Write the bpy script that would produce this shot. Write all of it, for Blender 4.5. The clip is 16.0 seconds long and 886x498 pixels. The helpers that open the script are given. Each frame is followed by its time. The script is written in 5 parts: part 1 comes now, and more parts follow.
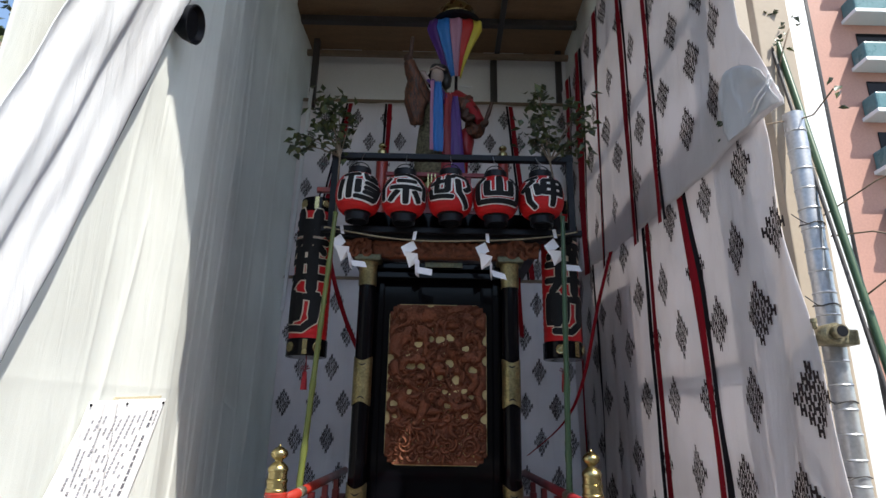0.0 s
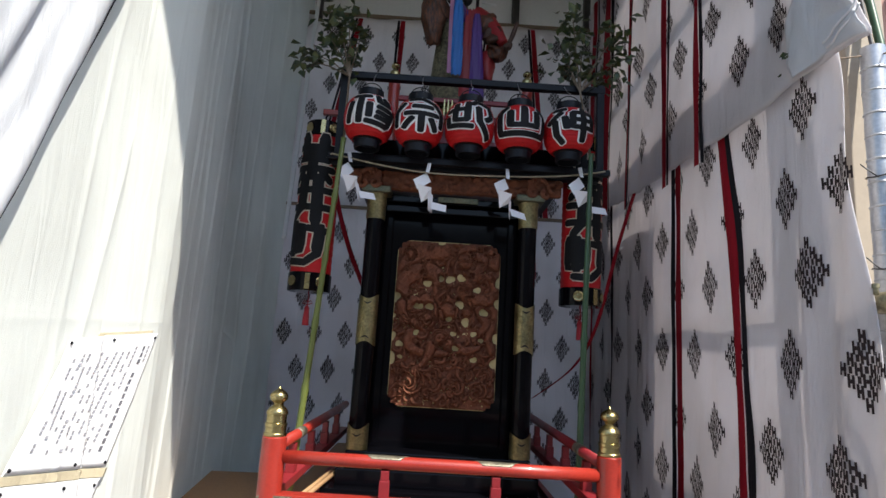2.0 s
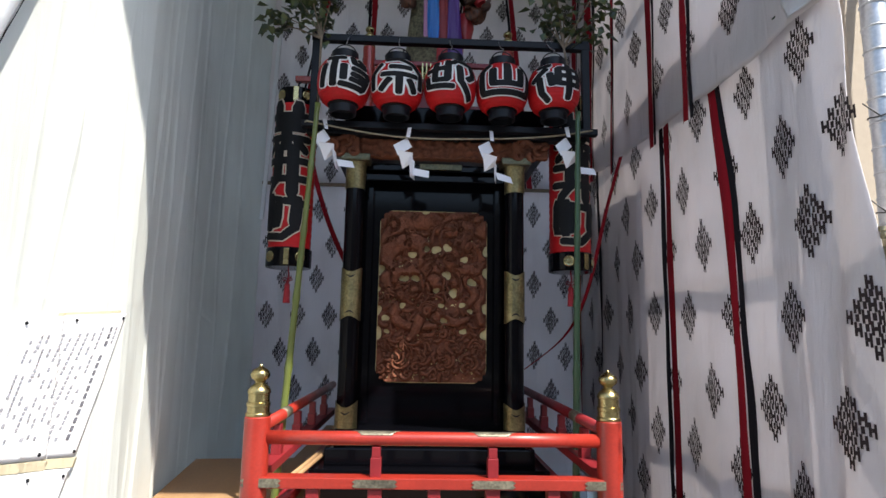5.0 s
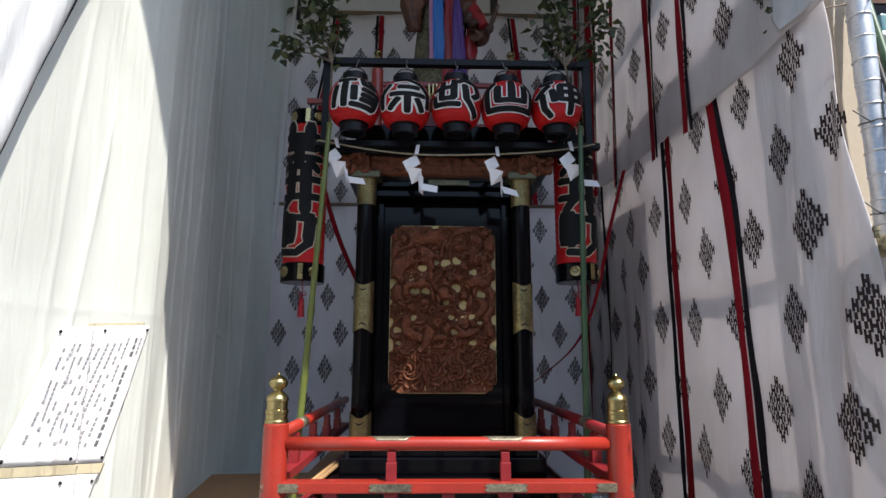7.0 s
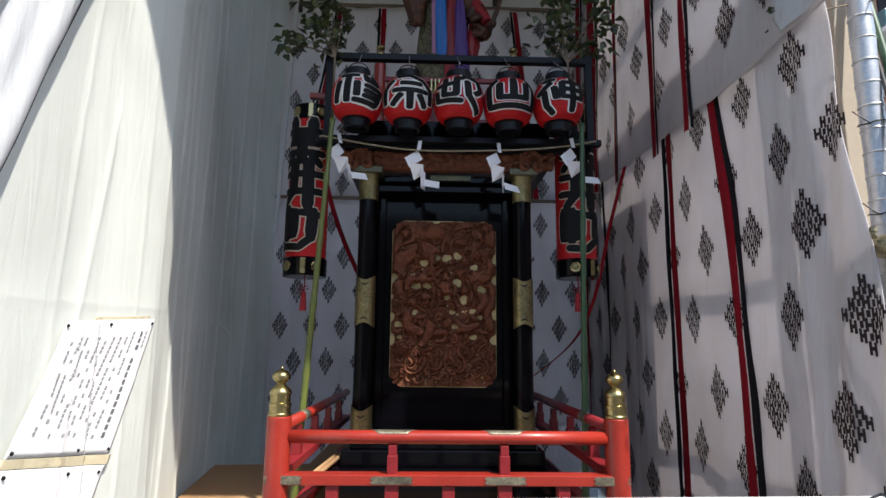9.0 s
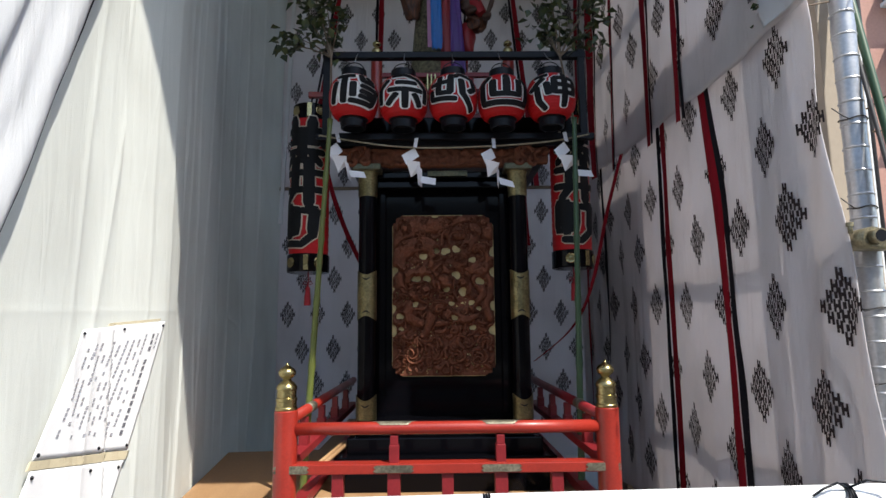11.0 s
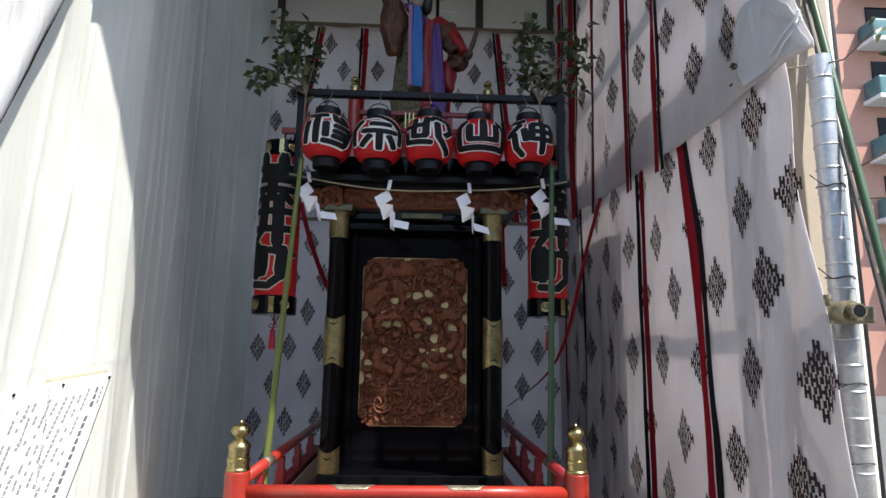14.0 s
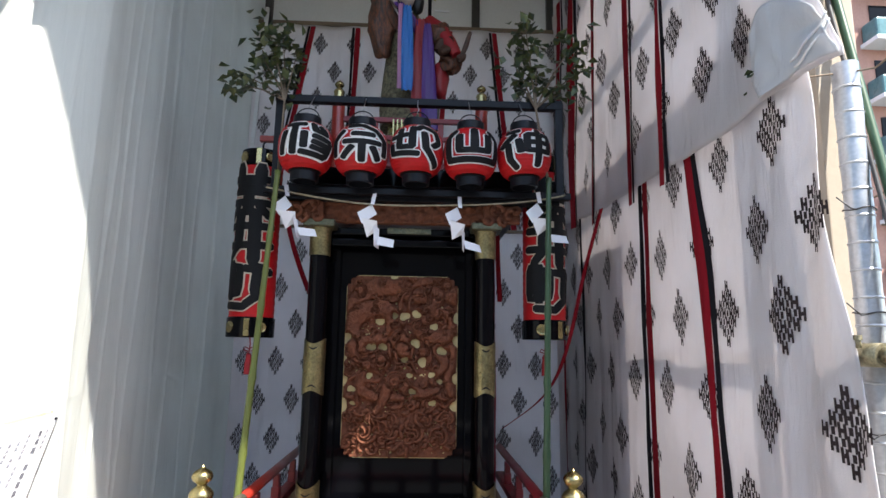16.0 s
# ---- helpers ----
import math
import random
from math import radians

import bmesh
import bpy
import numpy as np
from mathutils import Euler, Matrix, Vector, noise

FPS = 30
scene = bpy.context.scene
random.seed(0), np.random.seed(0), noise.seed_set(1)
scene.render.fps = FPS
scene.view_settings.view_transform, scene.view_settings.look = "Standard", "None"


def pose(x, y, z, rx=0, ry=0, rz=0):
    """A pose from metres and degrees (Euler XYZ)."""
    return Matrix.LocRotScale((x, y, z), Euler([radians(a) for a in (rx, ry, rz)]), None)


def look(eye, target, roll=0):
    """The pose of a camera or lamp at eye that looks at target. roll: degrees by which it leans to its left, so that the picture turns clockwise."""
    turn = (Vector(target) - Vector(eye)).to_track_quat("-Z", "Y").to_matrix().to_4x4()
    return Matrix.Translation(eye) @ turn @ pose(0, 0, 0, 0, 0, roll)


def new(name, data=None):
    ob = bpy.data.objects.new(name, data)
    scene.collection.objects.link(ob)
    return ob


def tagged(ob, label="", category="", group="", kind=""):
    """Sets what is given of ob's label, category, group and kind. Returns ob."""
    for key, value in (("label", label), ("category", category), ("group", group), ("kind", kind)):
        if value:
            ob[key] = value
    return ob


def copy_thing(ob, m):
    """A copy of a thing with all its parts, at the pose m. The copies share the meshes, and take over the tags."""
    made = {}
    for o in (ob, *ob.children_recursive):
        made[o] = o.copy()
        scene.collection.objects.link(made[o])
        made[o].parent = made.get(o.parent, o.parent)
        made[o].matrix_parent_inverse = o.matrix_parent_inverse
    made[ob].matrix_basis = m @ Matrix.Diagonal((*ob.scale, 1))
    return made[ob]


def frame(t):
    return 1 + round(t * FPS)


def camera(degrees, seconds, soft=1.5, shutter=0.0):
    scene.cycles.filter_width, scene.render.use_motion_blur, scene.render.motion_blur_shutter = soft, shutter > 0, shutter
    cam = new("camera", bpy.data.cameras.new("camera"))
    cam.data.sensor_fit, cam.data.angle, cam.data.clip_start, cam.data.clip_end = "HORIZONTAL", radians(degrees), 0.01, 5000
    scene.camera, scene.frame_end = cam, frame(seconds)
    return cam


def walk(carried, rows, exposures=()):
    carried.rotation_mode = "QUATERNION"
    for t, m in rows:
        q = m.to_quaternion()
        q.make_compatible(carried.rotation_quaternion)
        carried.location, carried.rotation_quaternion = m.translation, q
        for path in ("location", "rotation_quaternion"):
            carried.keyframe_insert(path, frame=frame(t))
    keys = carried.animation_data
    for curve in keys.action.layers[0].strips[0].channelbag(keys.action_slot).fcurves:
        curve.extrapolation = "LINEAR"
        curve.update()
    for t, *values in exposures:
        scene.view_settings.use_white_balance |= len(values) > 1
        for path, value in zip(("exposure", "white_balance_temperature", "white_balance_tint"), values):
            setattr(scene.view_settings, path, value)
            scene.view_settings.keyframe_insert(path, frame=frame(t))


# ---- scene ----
cam = camera(74.7, 16.0, soft=1.5)
PATH = [
    (0, (-0.005, -2.767, 1.505), (0.01, -0.854, 2.089), 1.0),
    (0.5, (0.026, -2.776, 1.5), (0.017, -0.846, 2.022), 1.4),
    (1, (-0.015, -2.733, 1.502), (-0.001, -0.783, 1.945), 2.6),
    (1.5, (-0.047, -2.641, 1.552), (-0.028, -0.675, 1.917), 3.5),
    (2, (-0.071, -2.533, 1.601), (-0.054, -0.564, 1.95), 3.6),
    (2.5, (-0.092, -2.423, 1.623), (-0.025, -0.455, 1.969), 2.2),
    (3, (-0.122, -2.358, 1.563), (-0.001, -0.387, 1.879), 0.9),
    (3.5, (-0.144, -2.303, 1.573), (0.02, -0.334, 1.879), 1.3),
    (4, (-0.105, -2.327, 1.55), (-0.004, -0.353, 1.856), 2.1),
    (4.5, (-0.073, -2.363, 1.541), (-0.006, -0.384, 1.819), 1.9),
    (5, (-0.078, -2.388, 1.543), (0.001, -0.411, 1.837), 1.1),
    (5.2, (-0.09, -2.392, 1.569), (-0.022, -0.419, 1.888), 0.6),
    (7.5, (-0.091, -2.487, 1.465), (-0.039, -0.522, 1.833), 0.2),
    (8, (-0.1, -2.499, 1.464), (-0.036, -0.532, 1.818), 0.3),
    (8.5, (-0.093, -2.503, 1.466), (-0.034, -0.534, 1.812), 0.3),
    (9, (-0.098, -2.496, 1.494), (-0.046, -0.526, 1.834), 0.6),
    (11.3, (-0.04, -2.622, 1.564), (-0.017, -0.64, 1.831), -0.6),
    (11.5, (-0.057, -2.629, 1.556), (-0.03, -0.648, 1.833), -0.5),
    (12, (-0.061, -2.633, 1.556), (-0.028, -0.653, 1.841), -0.2),
    (12.5, (-0.045, -2.649, 1.557), (-0.013, -0.67, 1.839), 0.1),
    (13, (-0.026, -2.629, 1.555), (0.022, -0.65, 1.837), 0.1),
    (13.5, (-0.001, -2.595, 1.622), (0.064, -0.621, 1.939), -0.0),
    (14, (0.027, -2.528, 1.717), (0.104, -0.559, 2.058), 0.9),
    (14.5, (0.077, -2.434, 1.763), (0.153, -0.466, 2.112), 0.7),
    (15, (0.088, -2.363, 1.765), (0.15, -0.396, 2.117), 1.7),
    (15.5, (0.081, -2.335, 1.808), (0.173, -0.368, 2.158), 2.0),
    (16, (0.096, -2.318, 1.866), (0.172, -0.347, 2.2), 1.0),
]
walk(cam, [(t, look(eye, target, roll)) for t, eye, target, roll in PATH],
     exposures=((0, 1.02, 6650, 7), (2, 1.12, 6650, 7), (5, 1.36, 6650, 7), (7.5, 1.03, 6650, 7), (9, 1.0, 6650, 7), (12.5, 0.78, 6650, 7), (14, 1.18, 6650, 7), (16, 1.7, 6650, 7)))

# ---------- light ----------
world = bpy.data.worlds.new("world")
scene.world = world
world.use_nodes = True
wn = world.node_tree.nodes
sky = wn.new("ShaderNodeTexSky")
sky.sky_type = "NISHITA"
sky.sun_disc = False
SUN_WAY = Vector((-0.50, 0.52, -1.0)).normalized()
sky.sun_elevation = math.asin(-SUN_WAY.z)
sky.sun_rotation = math.atan2(-SUN_WAY.x, -SUN_WAY.y)
world.node_tree.links.new(sky.outputs[0], wn["Background"].inputs[0])
wn["Background"].inputs[1].default_value = 0.15
sun_data = bpy.data.lights.new("sun", "SUN")
sun_data.energy, sun_data.angle, sun_data.color = 4.0, radians(0.55), (1.0, 0.96, 0.9)
sun = new("sun", sun_data)
sun.matrix_world = look((4, -4, 9), Vector((4, -4, 9)) + SUN_WAY)


# ---------- helpers for meshes ----------
def to_object(name, bm, mats, smooth=False):
    me = bpy.data.meshes.new(name)
    bm.normal_update()
    bm.to_mesh(me)
    bm.free()
    for m in (mats if isinstance(mats, (list, tuple)) else [mats]):
        me.materials.append(m)
    if smooth:
        me.polygons.foreach_set("use_smooth", [True] * len(me.polygons))
    return new(name, me)


def part(name, bm, mat, parent, label="", smooth=False):
    ob = to_object(name, bm, mat, smooth)
    ob.parent = parent
    if label:
        tagged(ob, label)
    return ob


def thing(name, x, y, z, label, category, group="", kind=""):
    ob = new(name)
    ob.location = (x, y, z)
    ob.empty_display_size = 0.05
    bpy.context.view_layer.update()
    return tagged(ob, label, category, group, kind)


def box(bm, cx, cy, cz, sx, sy, sz, bevel=0.0, m=None):
    r = bmesh.ops.create_cube(bm, size=1, matrix=Matrix.Translation((cx, cy, cz)) @ Matrix.Diagonal((sx, sy, sz, 1)))
    vs = r["verts"]
    if bevel:
        es = list({e for v in vs for e in v.link_edges})
        r = bmesh.ops.bevel(bm, geom=es, offset=bevel, segments=2, affect="EDGES", profile=0.6)
        vs = list({v for f in r["faces"] for v in f.verts} | {v for v in vs if v.is_valid})
    if m is not None:
        bmesh.ops.transform(bm, matrix=m, verts=vs)
    return vs


def boxed(*args, **kw):
    bm = bmesh.new()
    box(bm, *args, **kw)
    return bm


def lathe(bm, prof, n=24, at=(0, 0, 0), mi=0, crisp=0.5):
    """Turned shape about z from (radius, height) rows; rings where the profile bends hard stay sharp."""
    rings, hard = [], []
    for i, (r, z) in enumerate(prof):
        if r < 1e-5:
            rings.append([bm.verts.new((at[0], at[1], at[2] + z))])
        else:
            rings.append([bm.verts.new((at[0] + r * math.cos(2 * math.pi * k / n), at[1] + r * math.sin(2 * math.pi * k / n), at[2] + z)) for k in range(n)])
        if 0 < i < len(prof) - 1 and r > 1e-5:
            a = math.atan2(z - prof[i - 1][1], r - prof[i - 1][0])
            b = math.atan2(prof[i + 1][1] - z, prof[i + 1][0] - r)
            if abs((b - a + math.pi) % (2 * math.pi) - math.pi) > crisp:
                hard.append(rings[-1])
    for a, b in zip(rings, rings[1:]):
        for k in range(n):
            k2 = (k + 1) % n
            if len(a) == 1 and len(b) == 1:
                continue
            if len(a) == 1:
                f = bm.faces.new((a[0], b[k2], b[k]))
            elif len(b) == 1:
                f = bm.faces.new((a[k], a[k2], b[0]))
            else:
                f = bm.faces.new((a[k], a[k2], b[k2], b[k]))
            f.smooth, f.material_index = True, mi
    for ring, flip in ((rings[0], True), (rings[-1], False)):
        if len(ring) > 2:
            f = bm.faces.new(ring[::-1] if flip else ring)
            f.material_index = mi
            hard.append(ring)
    for ring in hard:
        for k in range(n):
            e = bm.edges.get((ring[k], ring[(k + 1) % n]))
            if e:
                e.smooth = False
    return bm


def turned(prof, n=24, at=(0, 0, 0)):
    return lathe(bmesh.new(), prof, n, at)


def tube(bm, pts, radius, n=8, mi=0):
    """A round bar along points; radius is one number or one per point."""
    pts = [Vector(p) for p in pts]
    rings = []
    side = None
    for i, p in enumerate(pts):
        d = (pts[min(i + 1, len(pts) - 1)] - pts[max(i - 1, 0)]).normalized()
        if side is None:
            side = d.orthogonal().normalized()
        side = (side - d * side.dot(d)).normalized()
        up = d.cross(side)
        r = radius[i] if isinstance(radius, (list, tuple)) else radius
        rings.append([bm.verts.new(p + (side * math.cos(2 * math.pi * k / n) + up * math.sin(2 * math.pi * k / n)) * r) for k in range(n)])
    for a, b in zip(rings, rings[1:]):
        for k in range(n):
            f = bm.faces.new((a[k], a[(k + 1) % n], b[(k + 1) % n], b[k]))
            f.smooth, f.material_index = True, mi
    for ring in (rings[0][::-1], rings[-1]):
        bm.faces.new(ring).material_index = mi
    return bm


def tubed(pts, radius, n=8):
    return tube(bmesh.new(), pts, radius, n)


def sheet(fn, us, vs, thick=0.004, push=None):
    """A cloth of some thickness: fn(u, v) -> place; a second skin lies behind it along push."""
    bm = bmesh.new()
    push = Vector(push) if push is not None else Vector((0, 0, 0))
    front = [[bm.verts.new(fn(u, v)) for v in vs] for u in us]
    back = [[bm.verts.new(v.co + push * thick) for v in col] for col in front]
    nu, nv = len(us), len(vs)
    for i in range(nu - 1):
        for j in range(nv - 1):
            bm.faces.new((front[i][j], front[i + 1][j], front[i + 1][j + 1], front[i][j + 1])).smooth = True
            bm.faces.new((back[i][j + 1], back[i + 1][j + 1], back[i + 1][j], back[i][j])).smooth = True
    for i in range(nu - 1):
        for j in (0, nv - 1):
            bm.faces.new((front[i][j], front[i + 1][j], back[i + 1][j], back[i][j]))
    for j in range(nv - 1):
        for i in (0, nu - 1):
            bm.faces.new((front[i][j], front[i][j + 1], back[i][j + 1], back[i][j]))
    bmesh.ops.recalc_face_normals(bm, faces=bm.faces)
    return bm


def span(a, b, n):
    return [a + (b - a) * i / (n - 1) for i in range(n)]


# ---------- materials ----------
def material(name):
    m = bpy.data.materials.new(name)
    m.use_nodes = True
    nt = m.node_tree
    return m, nt, nt.nodes["Principled BSDF"], nt.nodes, nt.links


def grainy(name, col, rough=0.5, metal=0.0, big=3.0, fine=60.0, vary=0.18, bump=0.15, dirt=None, dirt_amount=0.4, stretch=(1, 1, 1), coat=0.0, rough_vary=0.15, bump_dist=0.003, spec=0.5):
    """Base colour with variation at two scales, a stain tone, uneven gloss and fine relief."""
    m, nt, b, N, L = material(name)
    tc, mp = N.new("ShaderNodeTexCoord"), N.new("ShaderNodeMapping")
    mp.inputs["Scale"].default_value = stretch
    L.new(tc.outputs["Object"], mp.inputs[0])
    n1, n2 = N.new("ShaderNodeTexNoise"), N.new("ShaderNodeTexNoise")
    n1.inputs["Scale"].default_value, n1.inputs["Detail"].default_value = big, 5
    n2.inputs["Scale"].default_value, n2.inputs["Detail"].default_value = fine, 4
    L.new(mp.outputs[0], n1.inputs[0])
    L.new(mp.outputs[0], n2.inputs[0])
    r1 = N.new("ShaderNodeValToRGB")
    d = dirt or [c * (1 - 2.2 * vary) for c in col]
    r1.color_ramp.elements[0].position, r1.color_ramp.elements[1].position = 0.3, 0.72
    r1.color_ramp.elements[0].color = (*[c + (e - c) * dirt_amount for c, e in zip(col, d)], 1)
    r1.color_ramp.elements[1].color = (*col, 1)
    L.new(n1.outputs[0], r1.inputs[0])
    mix = N.new("ShaderNodeMix")
    mix.data_type, mix.blend_type = "RGBA", "MULTIPLY"
    mix.inputs[0].default_value = 1.0
    r2 = N.new("ShaderNodeValToRGB")
    r2.color_ramp.elements[0].position, r2.color_ramp.elements[1].position = 0.3, 0.7
    lo = 1 - vary
    r2.color_ramp.elements[0].color = (lo, lo, lo, 1)
    r2.color_ramp.elements[1].color = (1, 1, 1, 1)
    L.new(n2.outputs[0], r2.inputs[0])
    L.new(r1.outputs[0], mix.inputs[6])
    L.new(r2.outputs[0], mix.inputs[7])
    L.new(mix.outputs[2], b.inputs["Base Color"])
    mr = N.new("ShaderNodeMapRange")
    mr.inputs[3].default_value, mr.inputs[4].default_value = max(0.02, rough - rough_vary), min(1, rough + rough_vary)
    L.new(n1.outputs[0], mr.inputs[0])
    L.new(mr.outputs[0], b.inputs["Roughness"])
    b.inputs["Metallic"].default_value = metal
    b.inputs["Coat Weight"].default_value = coat
    b.inputs["Specular IOR Level"].default_value = spec
    b.inputs["Coat Roughness"].default_value = 0.08
    bp = N.new("ShaderNodeBump")
    bp.inputs["Strength"].default_value, bp.inputs["Distance"].default_value = bump, bump_dist
    L.new(n2.outputs[0], bp.inputs["Height"])
    L.new(bp.outputs[0], b.inputs["Normal"])
    return m


def cloth(name, col, through_light=0.25, weave=420.0, stain=(0.6, 0.58, 0.55), stain_amount=0.35, crease=0.6):
    """Woven cloth that lets some light through: weave relief, soft creases and stains."""
    m, nt, b, N, L = material(name)
    tc = N.new("ShaderNodeTexCoord")
    n1, n2, n3 = (N.new("ShaderNodeTexNoise") for _ in range(3))
    for n, s, dt in ((n1, 1.6, 6), (n2, 14.0, 5), (n3, weave, 2)):
        n.inputs["Scale"].default_value, n.inputs["Detail"].default_value = s, dt
    mp = N.new("ShaderNodeMapping")
    mp.inputs["Scale"].default_value = (1, 1, 0.16)
    n2.inputs["Distortion"].default_value = 0.8
    L.new(tc.outputs["Object"], mp.inputs[0])
    L.new(tc.outputs["Object"], n1.inputs[0])
    L.new(mp.outputs[0], n2.inputs[0])
    L.new(tc.outputs["Object"], n3.inputs[0])
    ramp = N.new("ShaderNodeValToRGB")
    ramp.color_ramp.elements[0].position, ramp.color_ramp.elements[1].position = 0.28, 0.6
    ramp.color_ramp.elements[0].color = (*[c + (s * c - c) * stain_amount for c, s in zip(col, stain)], 1)
    ramp.color_ramp.elements[1].color = (*col, 1)
    L.new(n1.outputs[0], ramp.inputs[0])
    L.new(ramp.outputs[0], b.inputs["Base Color"])
    b.inputs["Roughness"].default_value = 0.85
    b.inputs["Specular IOR Level"].default_value = 0.15
    add = N.new("ShaderNodeMath")
    add.operation = "MULTIPLY_ADD"
    add.inputs[1].default_value = 0.12
    L.new(n3.outputs[0], add.inputs[0])
    L.new(n2.outputs[0], add.inputs[2])
    bp = N.new("ShaderNodeBump")
    bp.inputs["Strength"].default_value, bp.inputs["Distance"].default_value = crease, 0.02
    L.new(add.outputs[0], bp.inputs["Height"])
    L.new(bp.outputs[0], b.inputs["Normal"])
    if through_light:
        tr, mx = N.new("ShaderNodeBsdfTranslucent"), N.new("ShaderNodeMixShader")
        L.new(ramp.outputs[0], tr.inputs[0])
        L.new(bp.outputs[0], tr.inputs["Normal"])
        mx.inputs[0].default_value = through_light
        L.new(b.outputs[0], mx.inputs[1])
        L.new(tr.outputs[0], mx.inputs[2])
        L.new(mx.outputs[0], N["Material Output"].inputs[0])
    return m


M_CLOTH = cloth("white_cotton", (0.79, 0.755, 0.765), 0.38)
M_TARP = cloth("pale_tarpaulin", (0.81, 0.82, 0.785), 0.33, 300, crease=0.28, stain_amount=0.3)
M_SHEETING = cloth("sun_screen_sheeting", (0.80, 0.79, 0.80), 0.24, 300, crease=0.1)
M_FLAP = cloth("white_folded_cotton", (0.74, 0.75, 0.78), 0.22)
M_INK = grainy("brown_black_dye", (0.035, 0.02, 0.02), 0.9, fine=300, vary=0.35)
M_TRIM_RED = cloth("red_trim", (0.30, 0.012, 0.022), 0.05)
M_TRIM_BLACK = cloth("black_trim", (0.018, 0.016, 0.02), 0.0)
M_RED = grainy("vermilion_lacquer", (0.35, 0.026, 0.015), 0.36, big=6, fine=90, vary=0.18, bump=0.12, dirt=(0.23, 0.022, 0.016), dirt_amount=0.6, coat=0.2)
M_DARKRED = grainy("dull_red_paint", (0.24, 0.014, 0.02), 0.45, big=5, fine=70, vary=0.2, bump=0.1)
M_BLACK = grainy("black_lacquer", (0.003, 0.003, 0.0045), 0.10, big=3, fine=120, vary=0.2, bump=0.015, rough_vary=0.05, spec=0.13)
M_BLACK2 = grainy("satin_black_paint", (0.008, 0.009, 0.013), 0.42, big=5, fine=60, vary=0.25, bump=0.1, spec=0.2)
M_GOLD = grainy("aged_brass", (0.50, 0.42, 0.20), 0.27, metal=1.0, big=9, fine=140, vary=0.25, bump=0.08, dirt=(0.24, 0.18, 0.085), dirt_amount=0.7)
M_FITTING = grainy("engraved_brass", (0.40, 0.33, 0.16), 0.36, metal=0.85, big=14, fine=85, vary=0.45, bump=0.6, dirt=(0.13, 0.12, 0.06), dirt_amount=0.8, bump_dist=0.004)
M_CAPITAL = grainy("verdigris_brass", (0.20, 0.185, 0.11), 0.45, metal=0.75, big=14, fine=85, vary=0.45, bump=0.6, dirt=(0.09, 0.10, 0.07), dirt_amount=0.8, bump_dist=0.004)
M_STEELFIT = grainy("dull_metal_fitting", (0.38, 0.34, 0.25), 0.5, metal=0.7, big=20, fine=110, vary=0.5, bump=0.5, dirt=(0.12, 0.11, 0.09), dirt_amount=0.8)
M_CARVE = grainy("carved_zelkova", (0.205, 0.074, 0.040), 0.72, big=9, fine=70, vary=0.3, bump=0.4, spec=0.12, dirt=(0.115, 0.05, 0.033), dirt_amount=0.6)
M_CARVE_BACK = grainy("pale_gilt_ground", (0.62, 0.49, 0.22), 0.6, big=9, fine=70, vary=0.15)
M_PLY = grainy("plywood", (0.40, 0.24, 0.12), 0.6, big=2.5, fine=30, vary=0.2, bump=0.1, stretch=(6, 1, 1), dirt=(0.28, 0.15, 0.07), dirt_amount=0.6)
M_BAMBOO = grainy("green_bamboo", (0.125, 0.138, 0.034), 0.38, big=4, fine=30, vary=0.18, bump=0.05, stretch=(1, 1, 0.2), dirt=(0.10, 0.15, 0.03), dirt_amount=0.7)
# green darkened for the right pole's shade; also the leaning pole's dark green
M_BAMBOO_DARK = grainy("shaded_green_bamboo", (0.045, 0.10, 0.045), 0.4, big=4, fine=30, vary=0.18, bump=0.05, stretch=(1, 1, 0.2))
M_LEAF = grainy("glossy_leaf", (0.045, 0.085, 0.03), 0.4, big=7, fine=50, vary=0.3, bump=0.1, dirt=(0.09, 0.10, 0.03), dirt_amount=0.7)
M_PAPER = grainy("white_paper", (0.82, 0.82, 0.84), 0.8, big=3, fine=60, vary=0.03, bump=0.03)
M_LANTERN = grainy("red_lantern_paper", (0.50, 0.007, 0.010), 0.55, big=6, fine=60, vary=0.16, bump=0.15, spec=0.3)
M_BRUSH = grainy("black_brush_ink", (0.008, 0.008, 0.009), 0.6, big=9, fine=80, vary=0.2, spec=0.2)
M_WHITE_INK = grainy("white_brush_paint", (0.80, 0.79, 0.76), 0.6, big=9, fine=80, vary=0.08)
M_CREAM_INK = grainy("cream_outline_paint", (0.62, 0.52, 0.40), 0.6, big=9, fine=80, vary=0.15)
M_CEIL = grainy("brown_boarding", (0.36, 0.22, 0.12), 0.7, big=2, fine=22, vary=0.3, bump=0.2, stretch=(1, 8, 1))
M_TIMBER = grainy("weathered_timber", (0.26, 0.19, 0.13), 0.7, big=3, fine=30, vary=0.25, bump=0.2, stretch=(1, 1, 5))
M_STEEL = grainy("galvanised_steel", (0.55, 0.56, 0.58), 0.4, metal=0.75, big=9, fine=70, vary=0.18, bump=0.1)
M_DARKSTEEL = grainy("dark_painted_steel", (0.06, 0.055, 0.055), 0.55, big=6, fine=50, vary=0.25)
M_ROPE = grainy("straw_rope", (0.42, 0.36, 0.24), 0.85, big=20, fine=160, vary=0.4, bump=0.5)
M_CORD = grainy("red_cord", (0.36, 0.015, 0.025), 0.75, big=15, fine=150, vary=0.25, bump=0.3)
M_WHITEBAR = grainy("white_vinyl_wrap", (0.80, 0.81, 0.82), 0.5, big=8, fine=40, vary=0.05, bump=0.2)
M_CREAM = grainy("cream_render", (0.42, 0.355, 0.285), 0.8, big=1.2, fine=40, vary=0.06, bump=0.15)
